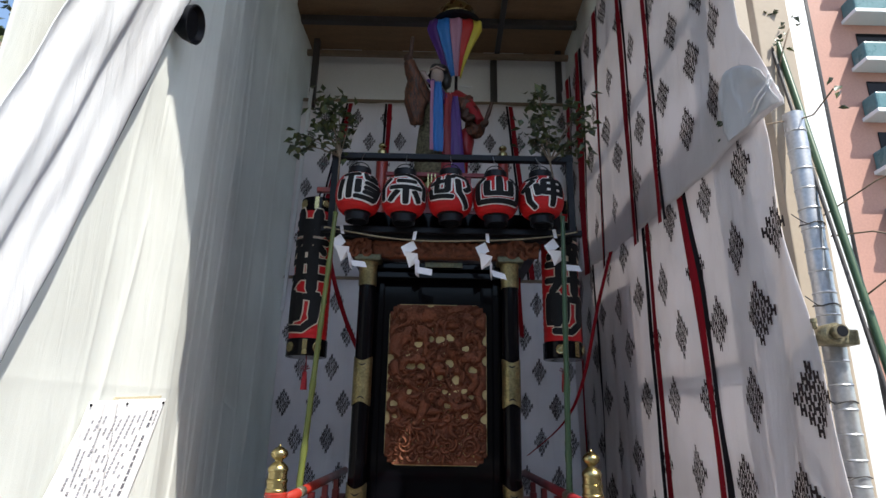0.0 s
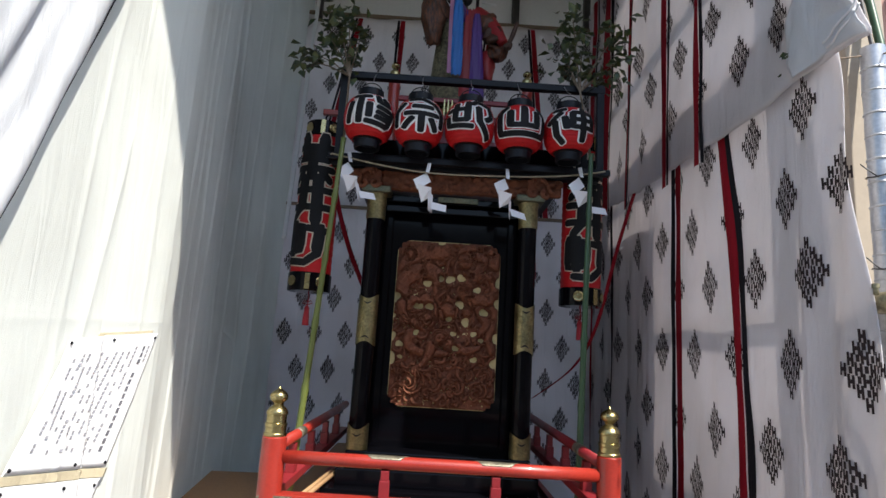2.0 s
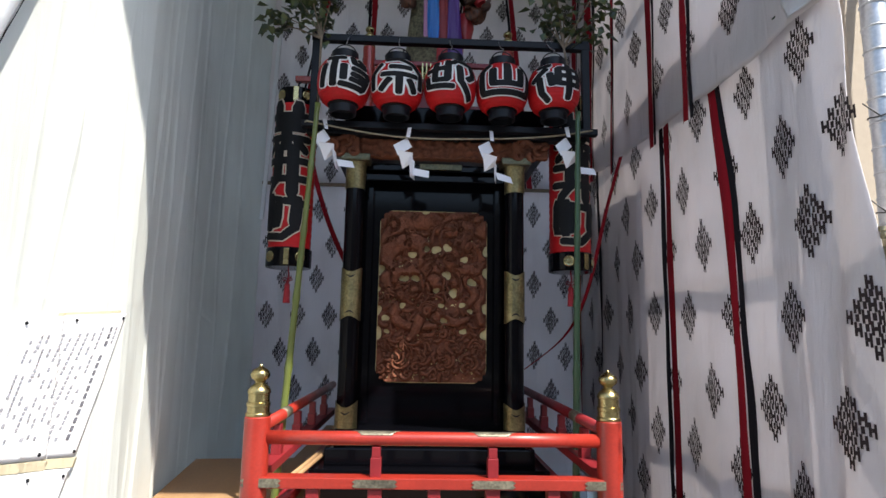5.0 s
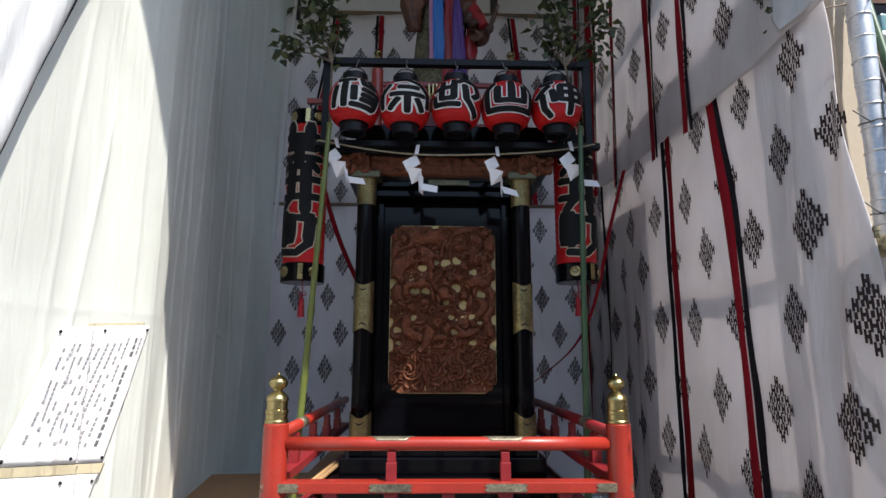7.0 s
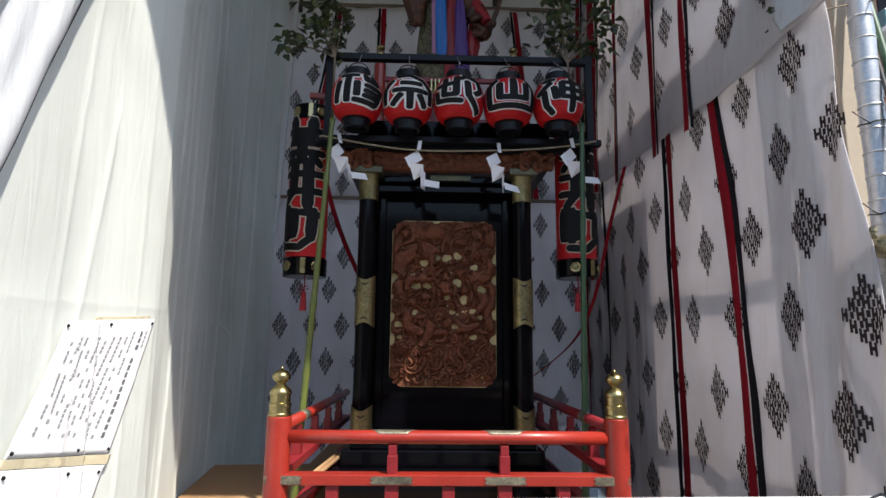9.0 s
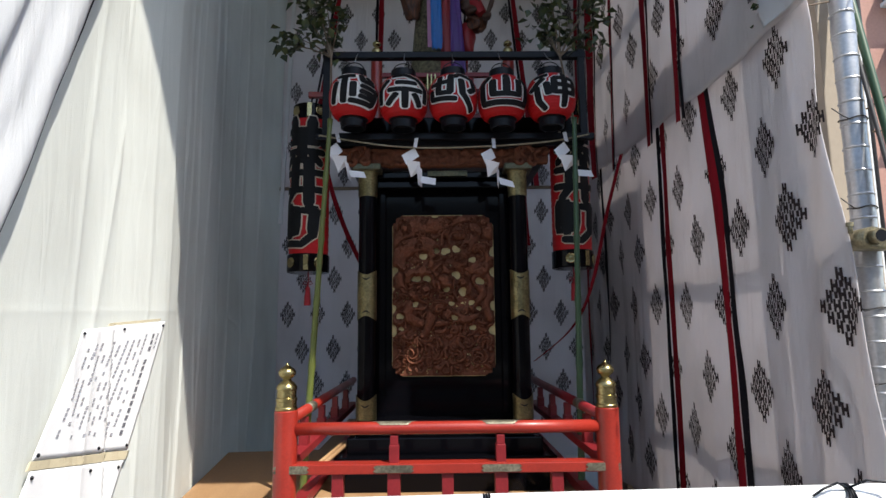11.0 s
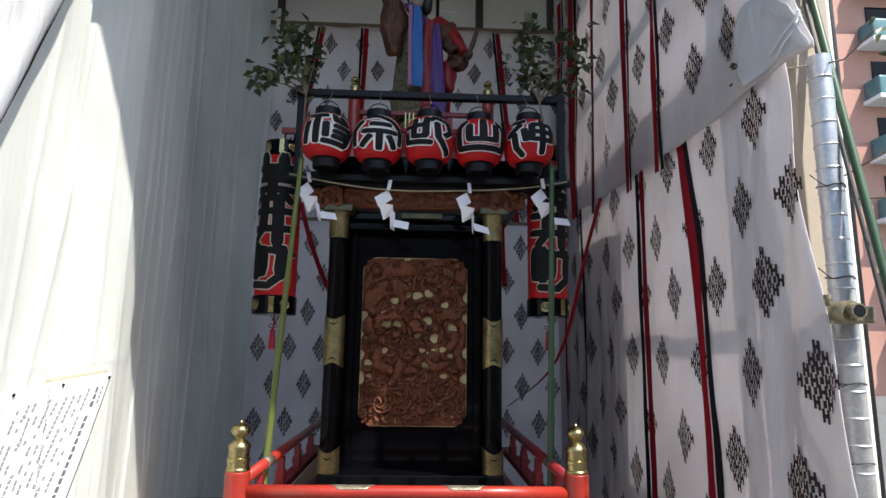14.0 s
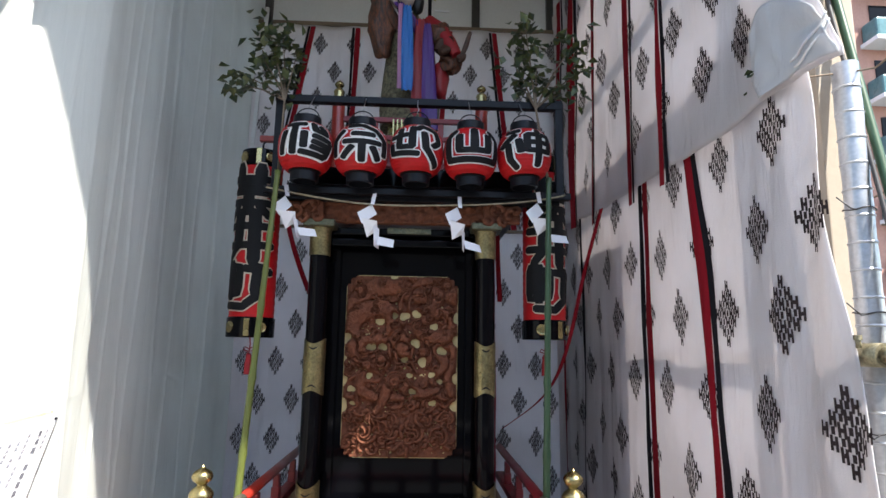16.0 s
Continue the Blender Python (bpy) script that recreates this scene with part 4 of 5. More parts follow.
SIGNS = (
    [[(-0.50, 0.46), (-0.64, -0.50)], [(-0.46, 0.74), (0.14, 0.78)], [(-0.18, 0.70), (-0.24, -0.52)], [(0.10, 0.40), (0.08, -0.26)], [(0.40, 0.84), (0.42, 0.52), (0.84, 0.40)], [(0.62, 0.74), (0.80, 0.52)], [(0.36, 0.26), (0.92, 0.10)],
     [(0.34, 0.00), (0.90, -0.16)], [(0.30, -0.24), (0.86, -0.38)], [(-0.02, -0.46), (0.74, -0.62)], [(0.92, 0.06), (0.74, -0.60)]],
    [[(-0.82, -0.45), (-0.80, 0.20), (-0.50, 0.62)], [(-0.34, 0.82), (0.10, 0.88), (0.56, 0.66), (0.84, 0.24), (0.84, -0.40)], [(-0.18, 0.44), (0.46, 0.42)], [(-0.44, 0.10), (0.66, 0.08)], [(-0.18, -0.12), (-0.50, -0.56)],
     [(0.10, 0.06), (0.10, -0.72)], [(0.40, -0.12), (0.62, -0.62)]],
    [[(-0.82, 0.36), (-0.06, 0.44)], [(-0.50, 0.72), (-0.52, -0.10), (-0.10, -0.12)], [(-0.10, 0.80), (-0.12, -0.12)], [(-0.80, 0.06), (-0.78, -0.34), (0.06, -0.42)], [(0.22, 0.82), (0.66, 0.62), (0.72, 0.15), (0.50, -0.05)],
     [(0.24, 0.52), (0.28, -0.15), (0.52, -0.55), (0.74, -0.84)], [(0.02, 0.66), (0.2, 0.84)]],
    [[(-0.58, 0.80), (-0.80, 0.50), (-0.76, -0.52), (0.80, -0.54), (0.86, 0.44), (0.62, 0.80)], [(-0.40, 0.56), (-0.38, -0.14), (0.48, -0.14), (0.50, 0.58)], [(0.06, 0.84), (0.06, -0.14)]],
    [[(-0.74, 0.74), (-0.30, 0.80)], [(-0.42, 0.60), (-0.86, 0.08)], [(-0.62, 0.18), (-0.56, -0.50), (-0.38, -0.84)], [(-0.05, 0.60), (0.66, 0.60), (0.66, -0.12), (-0.05, -0.12), (-0.05, 0.60)], [(-0.05, 0.24), (0.66, 0.24)],
     [(0.30, 0.84), (0.30, -0.74)], [(-0.30, 0.35), (-0.22, -0.2)]],
)


def round_lantern(x, y, z, strokes, k):
    ln = thing("paper_lantern", x, y, z, "round red paper lantern with bold black brushed character", "lantern", "row of lanterns")
    bm = bmesh.new()
    prof = []
    for i in range(61):
        v = -1 + 2 * i / 60
        prof.append((lantern_radius(v * 0.97) + 0.0016 * math.cos(i * math.pi / 2), LH * v))
    lathe(bm, prof, 40, crisp=9)
    part("paper_body", bm, M_LANTERN, ln)
    part("lettering_outline", brush(bmesh.new(), on_lantern, strokes, 0.185 if k in (0, 1) else 0.170, 0.0032), M_WHITE_INK, ln, "white painted outline of the character")
    part("lettering", brush(bmesh.new(), on_lantern, strokes, 0.130 if k == 3 else 0.115, 0.0062), M_BRUSH, ln, "black brushed character")
    for s, nm in ((1, "top_ring"), (-1, "bottom_ring")):
        part(nm, turned([(0.080, s * (LH - 0.004)), (0.082, s * (LH + 0.004)), (0.072, s * (LH + 0.01)), (0.070, s * (LH + 0.052)), (0.060, s * (LH + 0.054)), (0.060, s * (LH + 0.02))], 32), M_BLACK2, ln, "black lacquered ring")
    part("hanger", tubed([(0.06 * math.cos(a), 0, LH + 0.05 + 0.055 * math.sin(a)) for a in span(0, math.pi, 13)], 0.003, 6), M_BLACK2, ln)
    part("hook", tubed([(0, 0, LH + 0.10), (0.008, 0, LH + 0.12), (0, 0.06, LH + 0.16), (0, FY - y - 0.025, 3.20 - z)], 0.0025, 6), M_STEEL, ln)
    return ln


for k, x in enumerate((-0.503, -0.222, 0.061, 0.339, 0.618)):
    round_lantern(x, 0.55, 2.850 - 0.006 * (k % 2), SIGNS[k], k)


def tall_lantern(x, y, z0, turn):
    """Long lantern with black ends, brass crests, brushed characters and a tassel."""
    R, HH = 0.118, 0.83
    ln = thing("tall_lantern", x, y, z0, "tall red cylindrical lantern with large black characters and black ends", "lantern", "tall lanterns beside the float")
    bm = bmesh.new()
    lathe(bm, [(R + 0.0012 * math.cos(i * math.pi / 2), HH * i / 80) for i in range(81)], 36, crisp=9)
    part("paper_body", bm, M_LANTERN, ln)

    def on(u, v, off):
        a = radians(-90 + turn + 80 * u)
        return Vector(((R + off) * math.cos(a), (R + off) * math.sin(a), HH * (v + 1) / 2))

    st = [[(-0.36, 0.95), (-0.34, 0.74)], [(0.36, 0.93), (0.34, 0.74)], [(-0.80, 0.82), (0.78, 0.80)], [(-0.52, 0.64), (0.56, 0.62)], [(0.0, 0.74), (0.0, 0.40)], [(-0.78, 0.50), (0.76, 0.48)], [(-0.34, 0.44), (-0.70, 0.30)], [(0.34, 0.44), (0.66, 0.32)],
          [(-0.82, 0.18), (0.82, 0.17)], [(-0.84, -0.07), (0.84, -0.08)], [(-0.24, 0.32), (-0.27, -0.08), (-0.60, -0.25)], [(0.26, 0.32), (0.28, -0.26)],
          [(-0.70, -0.36), (-0.72, -0.72), (-0.18, -0.70), (-0.16, -0.36), (-0.70, -0.36)], [(-0.70, -0.54), (-0.16, -0.54)], [(-0.44, -0.36), (-0.44, -0.70)], [(0.05, -0.38), (0.86, -0.42)], [(0.48, -0.40), (0.42, -0.74), (0.05, -0.87), (-0.55, -0.85)]]
    part("lettering_outline", brush(bmesh.new(), on, st, 0.250, 0.0026, 0.27), M_CREAM_INK, ln, "cream outline of the characters")
    part("lettering", brush(bmesh.new(), on, st, 0.200, 0.0060, 0.25), M_BRUSH, ln, "large black brushed characters")
    part("bottom_drum", turned([(R + 0.004, -0.105), (R + 0.008, -0.10), (R + 0.008, -0.004), (R + 0.002, 0.002)], 36), M_BLACK, ln, "black lacquered drum")
    part("top_drum", turned([(R + 0.002, HH), (R - 0.006, HH + 0.008), (R - 0.008, HH + 0.10), (R - 0.02, HH + 0.105)], 36), M_BLACK, ln, "black lacquered drum")
    for zc, rr in ((-0.052, R + 0.008), (HH + 0.055, R - 0.007)):
        for ang, kind in ((-118, 0), (-72, 1), (-38, 0)):
            a = radians(ang + turn)
            m = Matrix.Translation((rr * math.cos(a), rr * math.sin(a), zc)) @ Matrix.Rotation(a + math.pi / 2, 4, "Z") @ Matrix.Rotation(radians(90), 4, "X")
            if kind == 0:
                bm = turned([(0.030, -0.001), (0.030, 0.004), (0.026, 0.006), (0.022, 0.0045), (0.010, 0.006), (0, 0.006)], 24)
                nm = "brass_crest"
            else:
                bm = boxed(0, 0, 0.003, 0.028, 0.09, 0.006, bevel=0.002)
                nm = "brass_hinge"
            bmesh.ops.transform(bm, matrix=m, verts=bm.verts)
            part(nm, bm, M_GOLD, ln, "bright brass mount")
    t = bmesh.new()
    tube(t, [(0, 0, -0.10), (0.005, 0, -0.14), (0, 0, -0.19)], 0.004, 6)
    for s in (-1, 1):
        tube(t, [(0, 0, -0.165), (s * 0.02, 0, -0.155), (s * 0.028, 0, -0.17), (0, 0, -0.18)], 0.003, 6)
    lathe(t, [(0.006, -0.30), (0.020, -0.30), (0.018, -0.24), (0.014, -0.215), (0.016, -0.20), (0.008, -0.185)], 14, (0, 0, 0))
    part("tassel", t, M_CORD, ln, "red silk tassel")
    part("hanger", tubed([(0, 0, HH + 0.1), (0, 0, HH + 0.16), (0.03, 0, HH + 0.2)], 0.006, 8), M_BLACK2, ln)
    part("bracket", boxed(0.10 if x < 0 else -0.1, 0, HH + 0.19, 0.24, 0.035, 0.035, bevel=0.004), M_RED, ln, "red painted bracket arm")
    return ln


tall_lantern(-0.818, 0.90, 2.005, -12)
tall_lantern(0.795, 0.92, 2.02, 10)


# ---------- bamboo poles with leafy tops ----------
def leafy(bm, rnd, centre, spread, n, size, mats=1):
    """Many small pointed leaves in clumps."""
    for k in range(n):
        c = Vector(centre[k % len(centre)])
        p = c + Vector([rnd.gauss(0, s) for s in spread])
        d = Vector((rnd.uniform(-1, 1), rnd.uniform(-1, 1), rnd.uniform(-0.9, 0.5))).normalized()
        side = d.cross(Vector((rnd.uniform(-0.6, 0.6), rnd.uniform(-1, 0.3), 1))).normalized()
        up = side.cross(d)
        ln, w = size * rnd.uniform(0.7, 1.35), size * rnd.uniform(0.30, 0.46)
        pts = [p, p + d * ln * 0.4 + side * w + up * 0.012, p + d * ln, p + d * ln * 0.4 - side * w + up * 0.012, p + d * ln * 0.45 - up * 0.004]
        v = [bm.verts.new(q) for q in pts]
        for tri in ((0, 1, 4), (1, 2, 4), (2, 3, 4), (3, 0, 4)):
            f = bm.faces.new([v[i] for i in tri])
            f.smooth = True
            f.material_index = rnd.randrange(mats)
    return bm


M_LEAF2 = grainy("yellowing_leaf", (0.12, 0.13, 0.045), 0.45, big=9, fine=60, vary=0.3, dirt=(0.07, 0.10, 0.03), dirt_amount=0.6)
M_LEAF3 = grainy("grey_green_leaf", (0.075, 0.11, 0.07), 0.4, big=9, fine=60, vary=0.3)


def bamboo(x0, x1, y, mat, label, crown, seed):
    rnd = random.Random(seed)
    b = thing("bamboo_pole", x0, y, 0.70, label, "bamboo", "bamboo poles with leaves")
    pts, rad = [], []
    for i in range(49):
        k = i / 48
        z = 0.70 + 2.02 * k
        pts.append((x0 + (x1 - x0) * k - x0, 0.0, z - 0.70))
        rad.append(0.0185 - 0.006 * k + (0.0035 if i % 8 == 0 else 0.0))
    part("cane", tubed(pts, rad, 14), mat, b)
    base = Vector((x1 - x0, 0.0, 1.98))
    for c in crown:
        q = Vector((c[0] - x0, c[1] - y, c[2] - 0.70))
        part("twig", tubed([base, Vector((x1 - x0 - 0.03, 0.16, 2.46)), Vector((x1 - x0 - 0.03, 0.18, 2.5)).lerp(q, 0.5), q], [0.007, 0.006, 0.004, 0.002], 6), M_TIMBER, b)
    lf = leafy(bmesh.new(), rnd, [(c[0] - x0, c[1] - y, c[2] - 0.70) for c in crown], (0.042, 0.05, 0.045), 22 * len(crown), 0.062, 3)
    part("crown", lf, [M_LEAF, M_LEAF2, M_LEAF3], b, "loose crown of small pointed green leaves")
    return b


bamboo(-0.735, -0.625, 0.50, M_BAMBOO, "yellow-green bamboo pole with leafy twigs tied to the frame",
       ((-0.78, 0.70, 3.60), (-0.70, 0.72, 3.55), (-0.75, 0.7, 3.48), (-0.70, 0.72, 3.40), (-0.62, 0.7, 3.42), (-0.72, 0.7, 3.30), (-0.86, 0.7, 3.30), (-0.92, 0.72, 3.27), (-0.66, 0.72, 3.24), (-0.80, 0.7, 3.42)), 3)
bamboo(0.695, 0.735, 0.50, M_BAMBOO_DARK, "bamboo pole in shade-darkened green with leafy twigs tied to the frame",
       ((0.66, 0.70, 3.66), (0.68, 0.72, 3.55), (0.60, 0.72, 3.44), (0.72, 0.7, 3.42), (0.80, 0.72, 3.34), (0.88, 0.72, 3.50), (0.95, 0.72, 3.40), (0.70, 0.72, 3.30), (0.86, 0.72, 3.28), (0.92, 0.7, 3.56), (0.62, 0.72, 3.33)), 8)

# ---------- rope with folded paper streamers ----------
rope_pts = []
for i in range(41):
    x = -0.70 + 1.53 * i / 40
    s = (x - 0.06) / 0.765
    rope_pts.append((x, 0.60 - 0.0 * i, 2.582 + 0.075 * s * s + 0.004 * math.sin(7 * x)))
rope = tagged(to_object("straw_rope", tubed([(-0.72, 0.66, 2.675)] + rope_pts + [(0.86, 0.66, 2.68)], 0.0048, 8), M_ROPE), "thin twisted straw rope strung before the lantern frame", "rope")


def shide(x, z, tilt, turn, seed):
    """Zigzag of folded white paper."""
    rnd = random.Random(seed)
    bm = bmesh.new()
    th = 0.0009
    cells = (((-0.010, 0.035), (0.012, 0.035), (0.006, -0.035), (-0.014, -0.030)),
             ((-0.014, -0.022), (-0.085, -0.068), (-0.062, -0.128), (0.010, -0.078)),
             ((-0.062, -0.100), (0.018, -0.122), (0.012, -0.165), (-0.045, -0.195)),
             ((0.000, -0.140), (0.022, -0.160), (0.014, -0.262), (-0.002, -0.250)),
             ((0.012, -0.196), (0.098, -0.222), (0.098, -0.268), (0.014, -0.246)))
    for ci, cell in enumerate(cells):
        q = [Vector((u, -0.004 * ci + (0.022 if (i + ci) % 4 < 2 else -0.012) + rnd.uniform(-0.004, 0.004), v)) for i, (u, v) in enumerate(cell)]
        fr_ = [bm.verts.new(v) for v in q]
        bk_ = [bm.verts.new(v + Vector((0, th, 0))) for v in q]
        bm.faces.new(fr_)
        bm.faces.new(bk_[::-1])
        for i in range(4):
            bm.faces.new((fr_[i], bk_[i], bk_[(i + 1) % 4], fr_[(i + 1) % 4]))
    bmesh.ops.recalc_face_normals(bm, faces=bm.faces)
    ob = tagged(to_object("paper_streamer", bm, M_PAPER), "white folded zigzag paper streamer hanging from the rope", "paper streamer", "paper streamers on the rope")
    ob.matrix_world = pose(x, 0.592, z, 0, tilt, turn)
    return ob


shide(-0.595, 2.645, -14, 12, 1)
shide(-0.153, 2.612, -4, -10, 2)
shide(0.294, 2.606, -2, 8, 3)
shide(0.705, 2.642, -10, -6, 4)


# ---------- doll on the upper deck: one plain mesh ----------
def drape(bm, pts, w, mi, side=(1, 0, 0), thick=0.012, n=6):
    """A hanging band of cloth along points, gently folded."""
    side = Vector(side)
    rows = []
    for i, p in enumerate(pts):
        ww = w[i] if isinstance(w, (list, tuple)) else w
        rows.append([bm.verts.new(Vector(p) + side * ww * (k / n - 0.5) + Vector((0, -thick * (0.5 + 0.5 * math.cos(k * 2.4 + i * 0.3)), 0))) for k in range(n + 1)])
    for a, b in zip(rows, rows[1:]):
        for k in range(n):
            f = bm.faces.new((a[k], a[k + 1], b[k + 1], b[k]))
            f.smooth, f.material_index = True, mi


def blob(bm, c, s, mi, rough=0.0, f=9.0):
    r = bmesh.ops.create_icosphere(bm, subdivisions=3, radius=1, matrix=Matrix.Translation(c) @ Matrix.Diagonal((*s, 1)))
    for v in r["verts"]:
        v.co += noise.noise_vector(v.co * f) * rough
    for fc in {q for v in r["verts"] for q in v.link_faces}:
        fc.material_index, fc.smooth = mi, True


doll_mats = [grainy("brocade_robe", (0.07, 0.05, 0.03), 0.6, big=38, fine=110, vary=0.6, dirt=(0.34, 0.30, 0.17), dirt_amount=0.8, bump=0.4), grainy("red_silk", (0.34, 0.014, 0.02), 0.5, big=8, fine=90, vary=0.2),
             grainy("orange_brocade", (0.21, 0.065, 0.022), 0.6, big=34, fine=110, vary=0.5, dirt=(0.02, 0.015, 0.015), dirt_amount=1.0, stretch=(2, 2, 0.5)), grainy("blue_silk", (0.02, 0.17, 0.52), 0.45, big=6, fine=60, vary=0.12),
             grainy("purple_silk", (0.085, 0.02, 0.20), 0.45, big=6, fine=60, vary=0.15), grainy("pink_silk", (0.50, 0.22, 0.36), 0.5, big=6, fine=60, vary=0.1), grainy("pale_doll_gesso", (0.40, 0.31, 0.27), 0.5, big=6, fine=60, vary=0.08),
             grainy("black_hair", (0.015, 0.013, 0.015), 0.5, fine=120, vary=0.3), grainy("dark_leather", (0.09, 0.04, 0.025), 0.6, big=30, fine=60, vary=0.4), M_GOLD]
bm = bmesh.new()
lathe(bm, [(0.19, 3.20), (0.19, 3.27), (0.16, 3.30), (0.16, 3.36)], 24, (0.0, 1.55, 0), 9)
lathe(bm, [(0.20, 3.36), (0.21, 3.5), (0.19, 3.75), (0.17, 3.95), (0.19, 4.06), (0.15, 4.14), (0.06, 4.20), (0.045, 4.24)], 28, (-0.01, 1.55, 0), 0)
for v in bm.verts:
    if v.co.z > 3.36:
        v.co.y = 1.55 + (v.co.y - 1.55) * 0.62 + 0.008 * math.sin(34 * math.atan2(v.co.y - 1.55, v.co.x) * 0.5)
blob(bm, (-0.045, 1.455, 4.305), (0.056, 0.062, 0.078), 6)
blob(bm, (-0.035, 1.475, 4.368), (0.084, 0.088, 0.046), 7, 0.010, 16)
blob(bm, (-0.03, 1.52, 4.33), (0.085, 0.07, 0.075), 7, 0.012, 16)
blob(bm, (0.03, 1.50, 4.29), (0.042, 0.055, 0.085), 7, 0.012, 16)
blob(bm, (-0.105, 1.51, 4.30), (0.028, 0.04, 0.075), 7, 0.010, 16)
tube(bm, [(-0.108, 1.43, 4.345), (-0.05, 1.385, 4.352), (0.015, 1.42, 4.345)], 0.008, 8, 6)
tube(bm, [(-0.13, 1.50, 4.08), (-0.20, 1.43, 4.18), (-0.255, 1.39, 4.30), (-0.28, 1.37, 4.38)], [0.075, 0.07, 0.06, 0.045], 14, 2)
blob(bm, (-0.285, 1.365, 4.41), (0.036, 0.034, 0.045), 8, 0.012, 30)
tube(bm, [(-0.275, 1.36, 4.38), (-0.262, 1.35, 4.50), (-0.258, 1.35, 4.60)], 0.018, 10, 8)
blob(bm, (-0.225, 1.43, 4.08), (0.082, 0.055, 0.25), 2, 0.045, 11)
blob(bm, (-0.195, 1.425, 3.95), (0.055, 0.045, 0.14), 2, 0.035, 14)
tube(bm, [(-0.24, 1.40, 4.30), (-0.16, 1.42, 4.30), (-0.11, 1.43, 4.22)], [0.02, 0.03, 0.02], 8, 6)
tube(bm, [(0.11, 1.50, 4.14), (0.20, 1.45, 4.05), (0.26, 1.40, 3.94), (0.31, 1.36, 3.83)], [0.06, 0.06, 0.05, 0.035], 12, 1)
blob(bm, (0.185, 1.45, 4.02), (0.075, 0.07, 0.085), 2, 0.035, 15)
blob(bm, (0.235, 1.41, 3.90), (0.080, 0.065, 0.075), 8, 0.045, 17)
blob(bm, (0.255, 1.41, 3.79), (0.085, 0.06, 0.075), 2, 0.045, 19)
blob(bm, (0.20, 1.45, 3.68), (0.06, 0.06, 0.14), 1, 0.03, 12)
blob(bm, (0.335, 1.335, 3.80), (0.036, 0.03, 0.036), 8, 0.012, 30)
tube(bm, [(0.325, 1.33, 3.77), (0.365, 1.31, 3.87), (0.395, 1.30, 3.97)], [0.012, 0.018, 0.014], 10, 8)
drape(bm, [(-0.11 + 0.15 * k, 1.415 - 0.03 * math.sin(k * 3), 4.235 - 0.20 * k) for k in span(0, 1.1, 10)], 0.085, 4, thick=0.03)
drape(bm, [(0.055, 1.39, 4.10 - 0.80 * k) for k in span(0, 1, 10)], [0.06, 0.07, 0.08, 0.085, 0.09, 0.095, 0.10, 0.105, 0.11, 0.115], 1, thick=0.03)
drape(bm, [(0.105 + 0.03 * k, 1.36, 4.05 - 0.76 * k) for k in span(0, 1, 12)], [0.04, 0.06, 0.075, 0.08, 0.085, 0.09, 0.095, 0.10, 0.10, 0.105, 0.105, 0.11], 4, thick=0.03)
drape(bm, [(-0.035 + 0.012 * k, 1.345, 4.17 - 0.62 * k + 0.012 * math.sin(k * 3)) for k in span(0, 1, 12)], [0.05, 0.06, 0.07, 0.074, 0.078, 0.08, 0.08, 0.08, 0.082, 0.082, 0.08, 0.07], 3, thick=0.035)
drape(bm, [(-0.083 + 0.006 * k, 1.35, 4.19 - 0.62 * k) for k in span(0, 1, 12)], 0.030, 5, thick=0.015)
doll = tagged(to_object("festival_doll", bm, doll_mats), "costumed festival doll in brocade robe with blue and purple sashes", "doll")
pole = tagged(to_object("doll_stand", boxed(0, 1.55, 2.975, 0.30, 0.30, 0.46, bevel=0.01), M_DARKRED), "dull red stand under the festival doll", "stand")

# five coloured cloths hanging from a gilt dome
can = thing("coloured_canopy", 0.10, 1.72, 4.40, "gilt dome with five hanging coloured silk cloths", "canopy")
cols = [doll_mats[4], doll_mats[3], grainy("mauve_silk", (0.42, 0.20, 0.30), 0.5, fine=60, vary=0.1), grainy("scarlet_silk", (0.45, 0.02, 0.02), 0.5, fine=60, vary=0.1), grainy("yellow_silk", (0.55, 0.46, 0.05), 0.5, fine=60, vary=0.1)]
names = ("purple", "blue", "mauve", "scarlet", "yellow")
for k in range(5):
    b0, b1 = -1 + 0.4 * k, -1 + 0.4 * (k + 1)

    def cloth_at(u, v, b0=b0, b1=b1):
        b = b0 + (b1 - b0) * u
        wide = 0.085 + 0.185 * min(1, v / 0.8) - 0.03 * max(0, (v - 0.8) / 0.2)
        a = b * 0.95
        return Vector((0.03 - 0.02 * v + wide * math.sin(a) * (1.2 if a < 0 else 0.45 + 0.75 * v), -wide * math.cos(a) * 0.6 + 0.008 * math.sin(u * 7), 0.04 + 0.56 * v))
    part("silk_cloth", sheet(cloth_at, span(0, 1, 7), span(0.02 if k != 4 else 0.0, 1, 12), 0.003, (0, 1, 0)), cols[k], can, names[k] + " silk cloth")
part("brim", turned([(0.20, 0.585), (0.225, 0.60), (0.20, 0.622)], 32, (0.02, -0.02, 0)), M_BLACK2, can, "black lacquered brim")
part("dome", turned([(0.15, 0.62), (0.17, 0.66), (0.16, 0.73), (0.12, 0.79), (0.06, 0.825), (0.02, 0.84), (0, 0.86)], 32, (0.02, -0.02, 0)), M_GOLD, can, "gilt dome")
part("pole", tubed([(0.02, 0.0, -1.66), (0.02, 0, 0.6)], 0.014, 10), M_BLACK2, can)
part("spar", tubed([(0.05, -0.02, -0.03), (0.17, -0.02, -0.04)], 0.006, 8), M_WHITEPAINT, can)


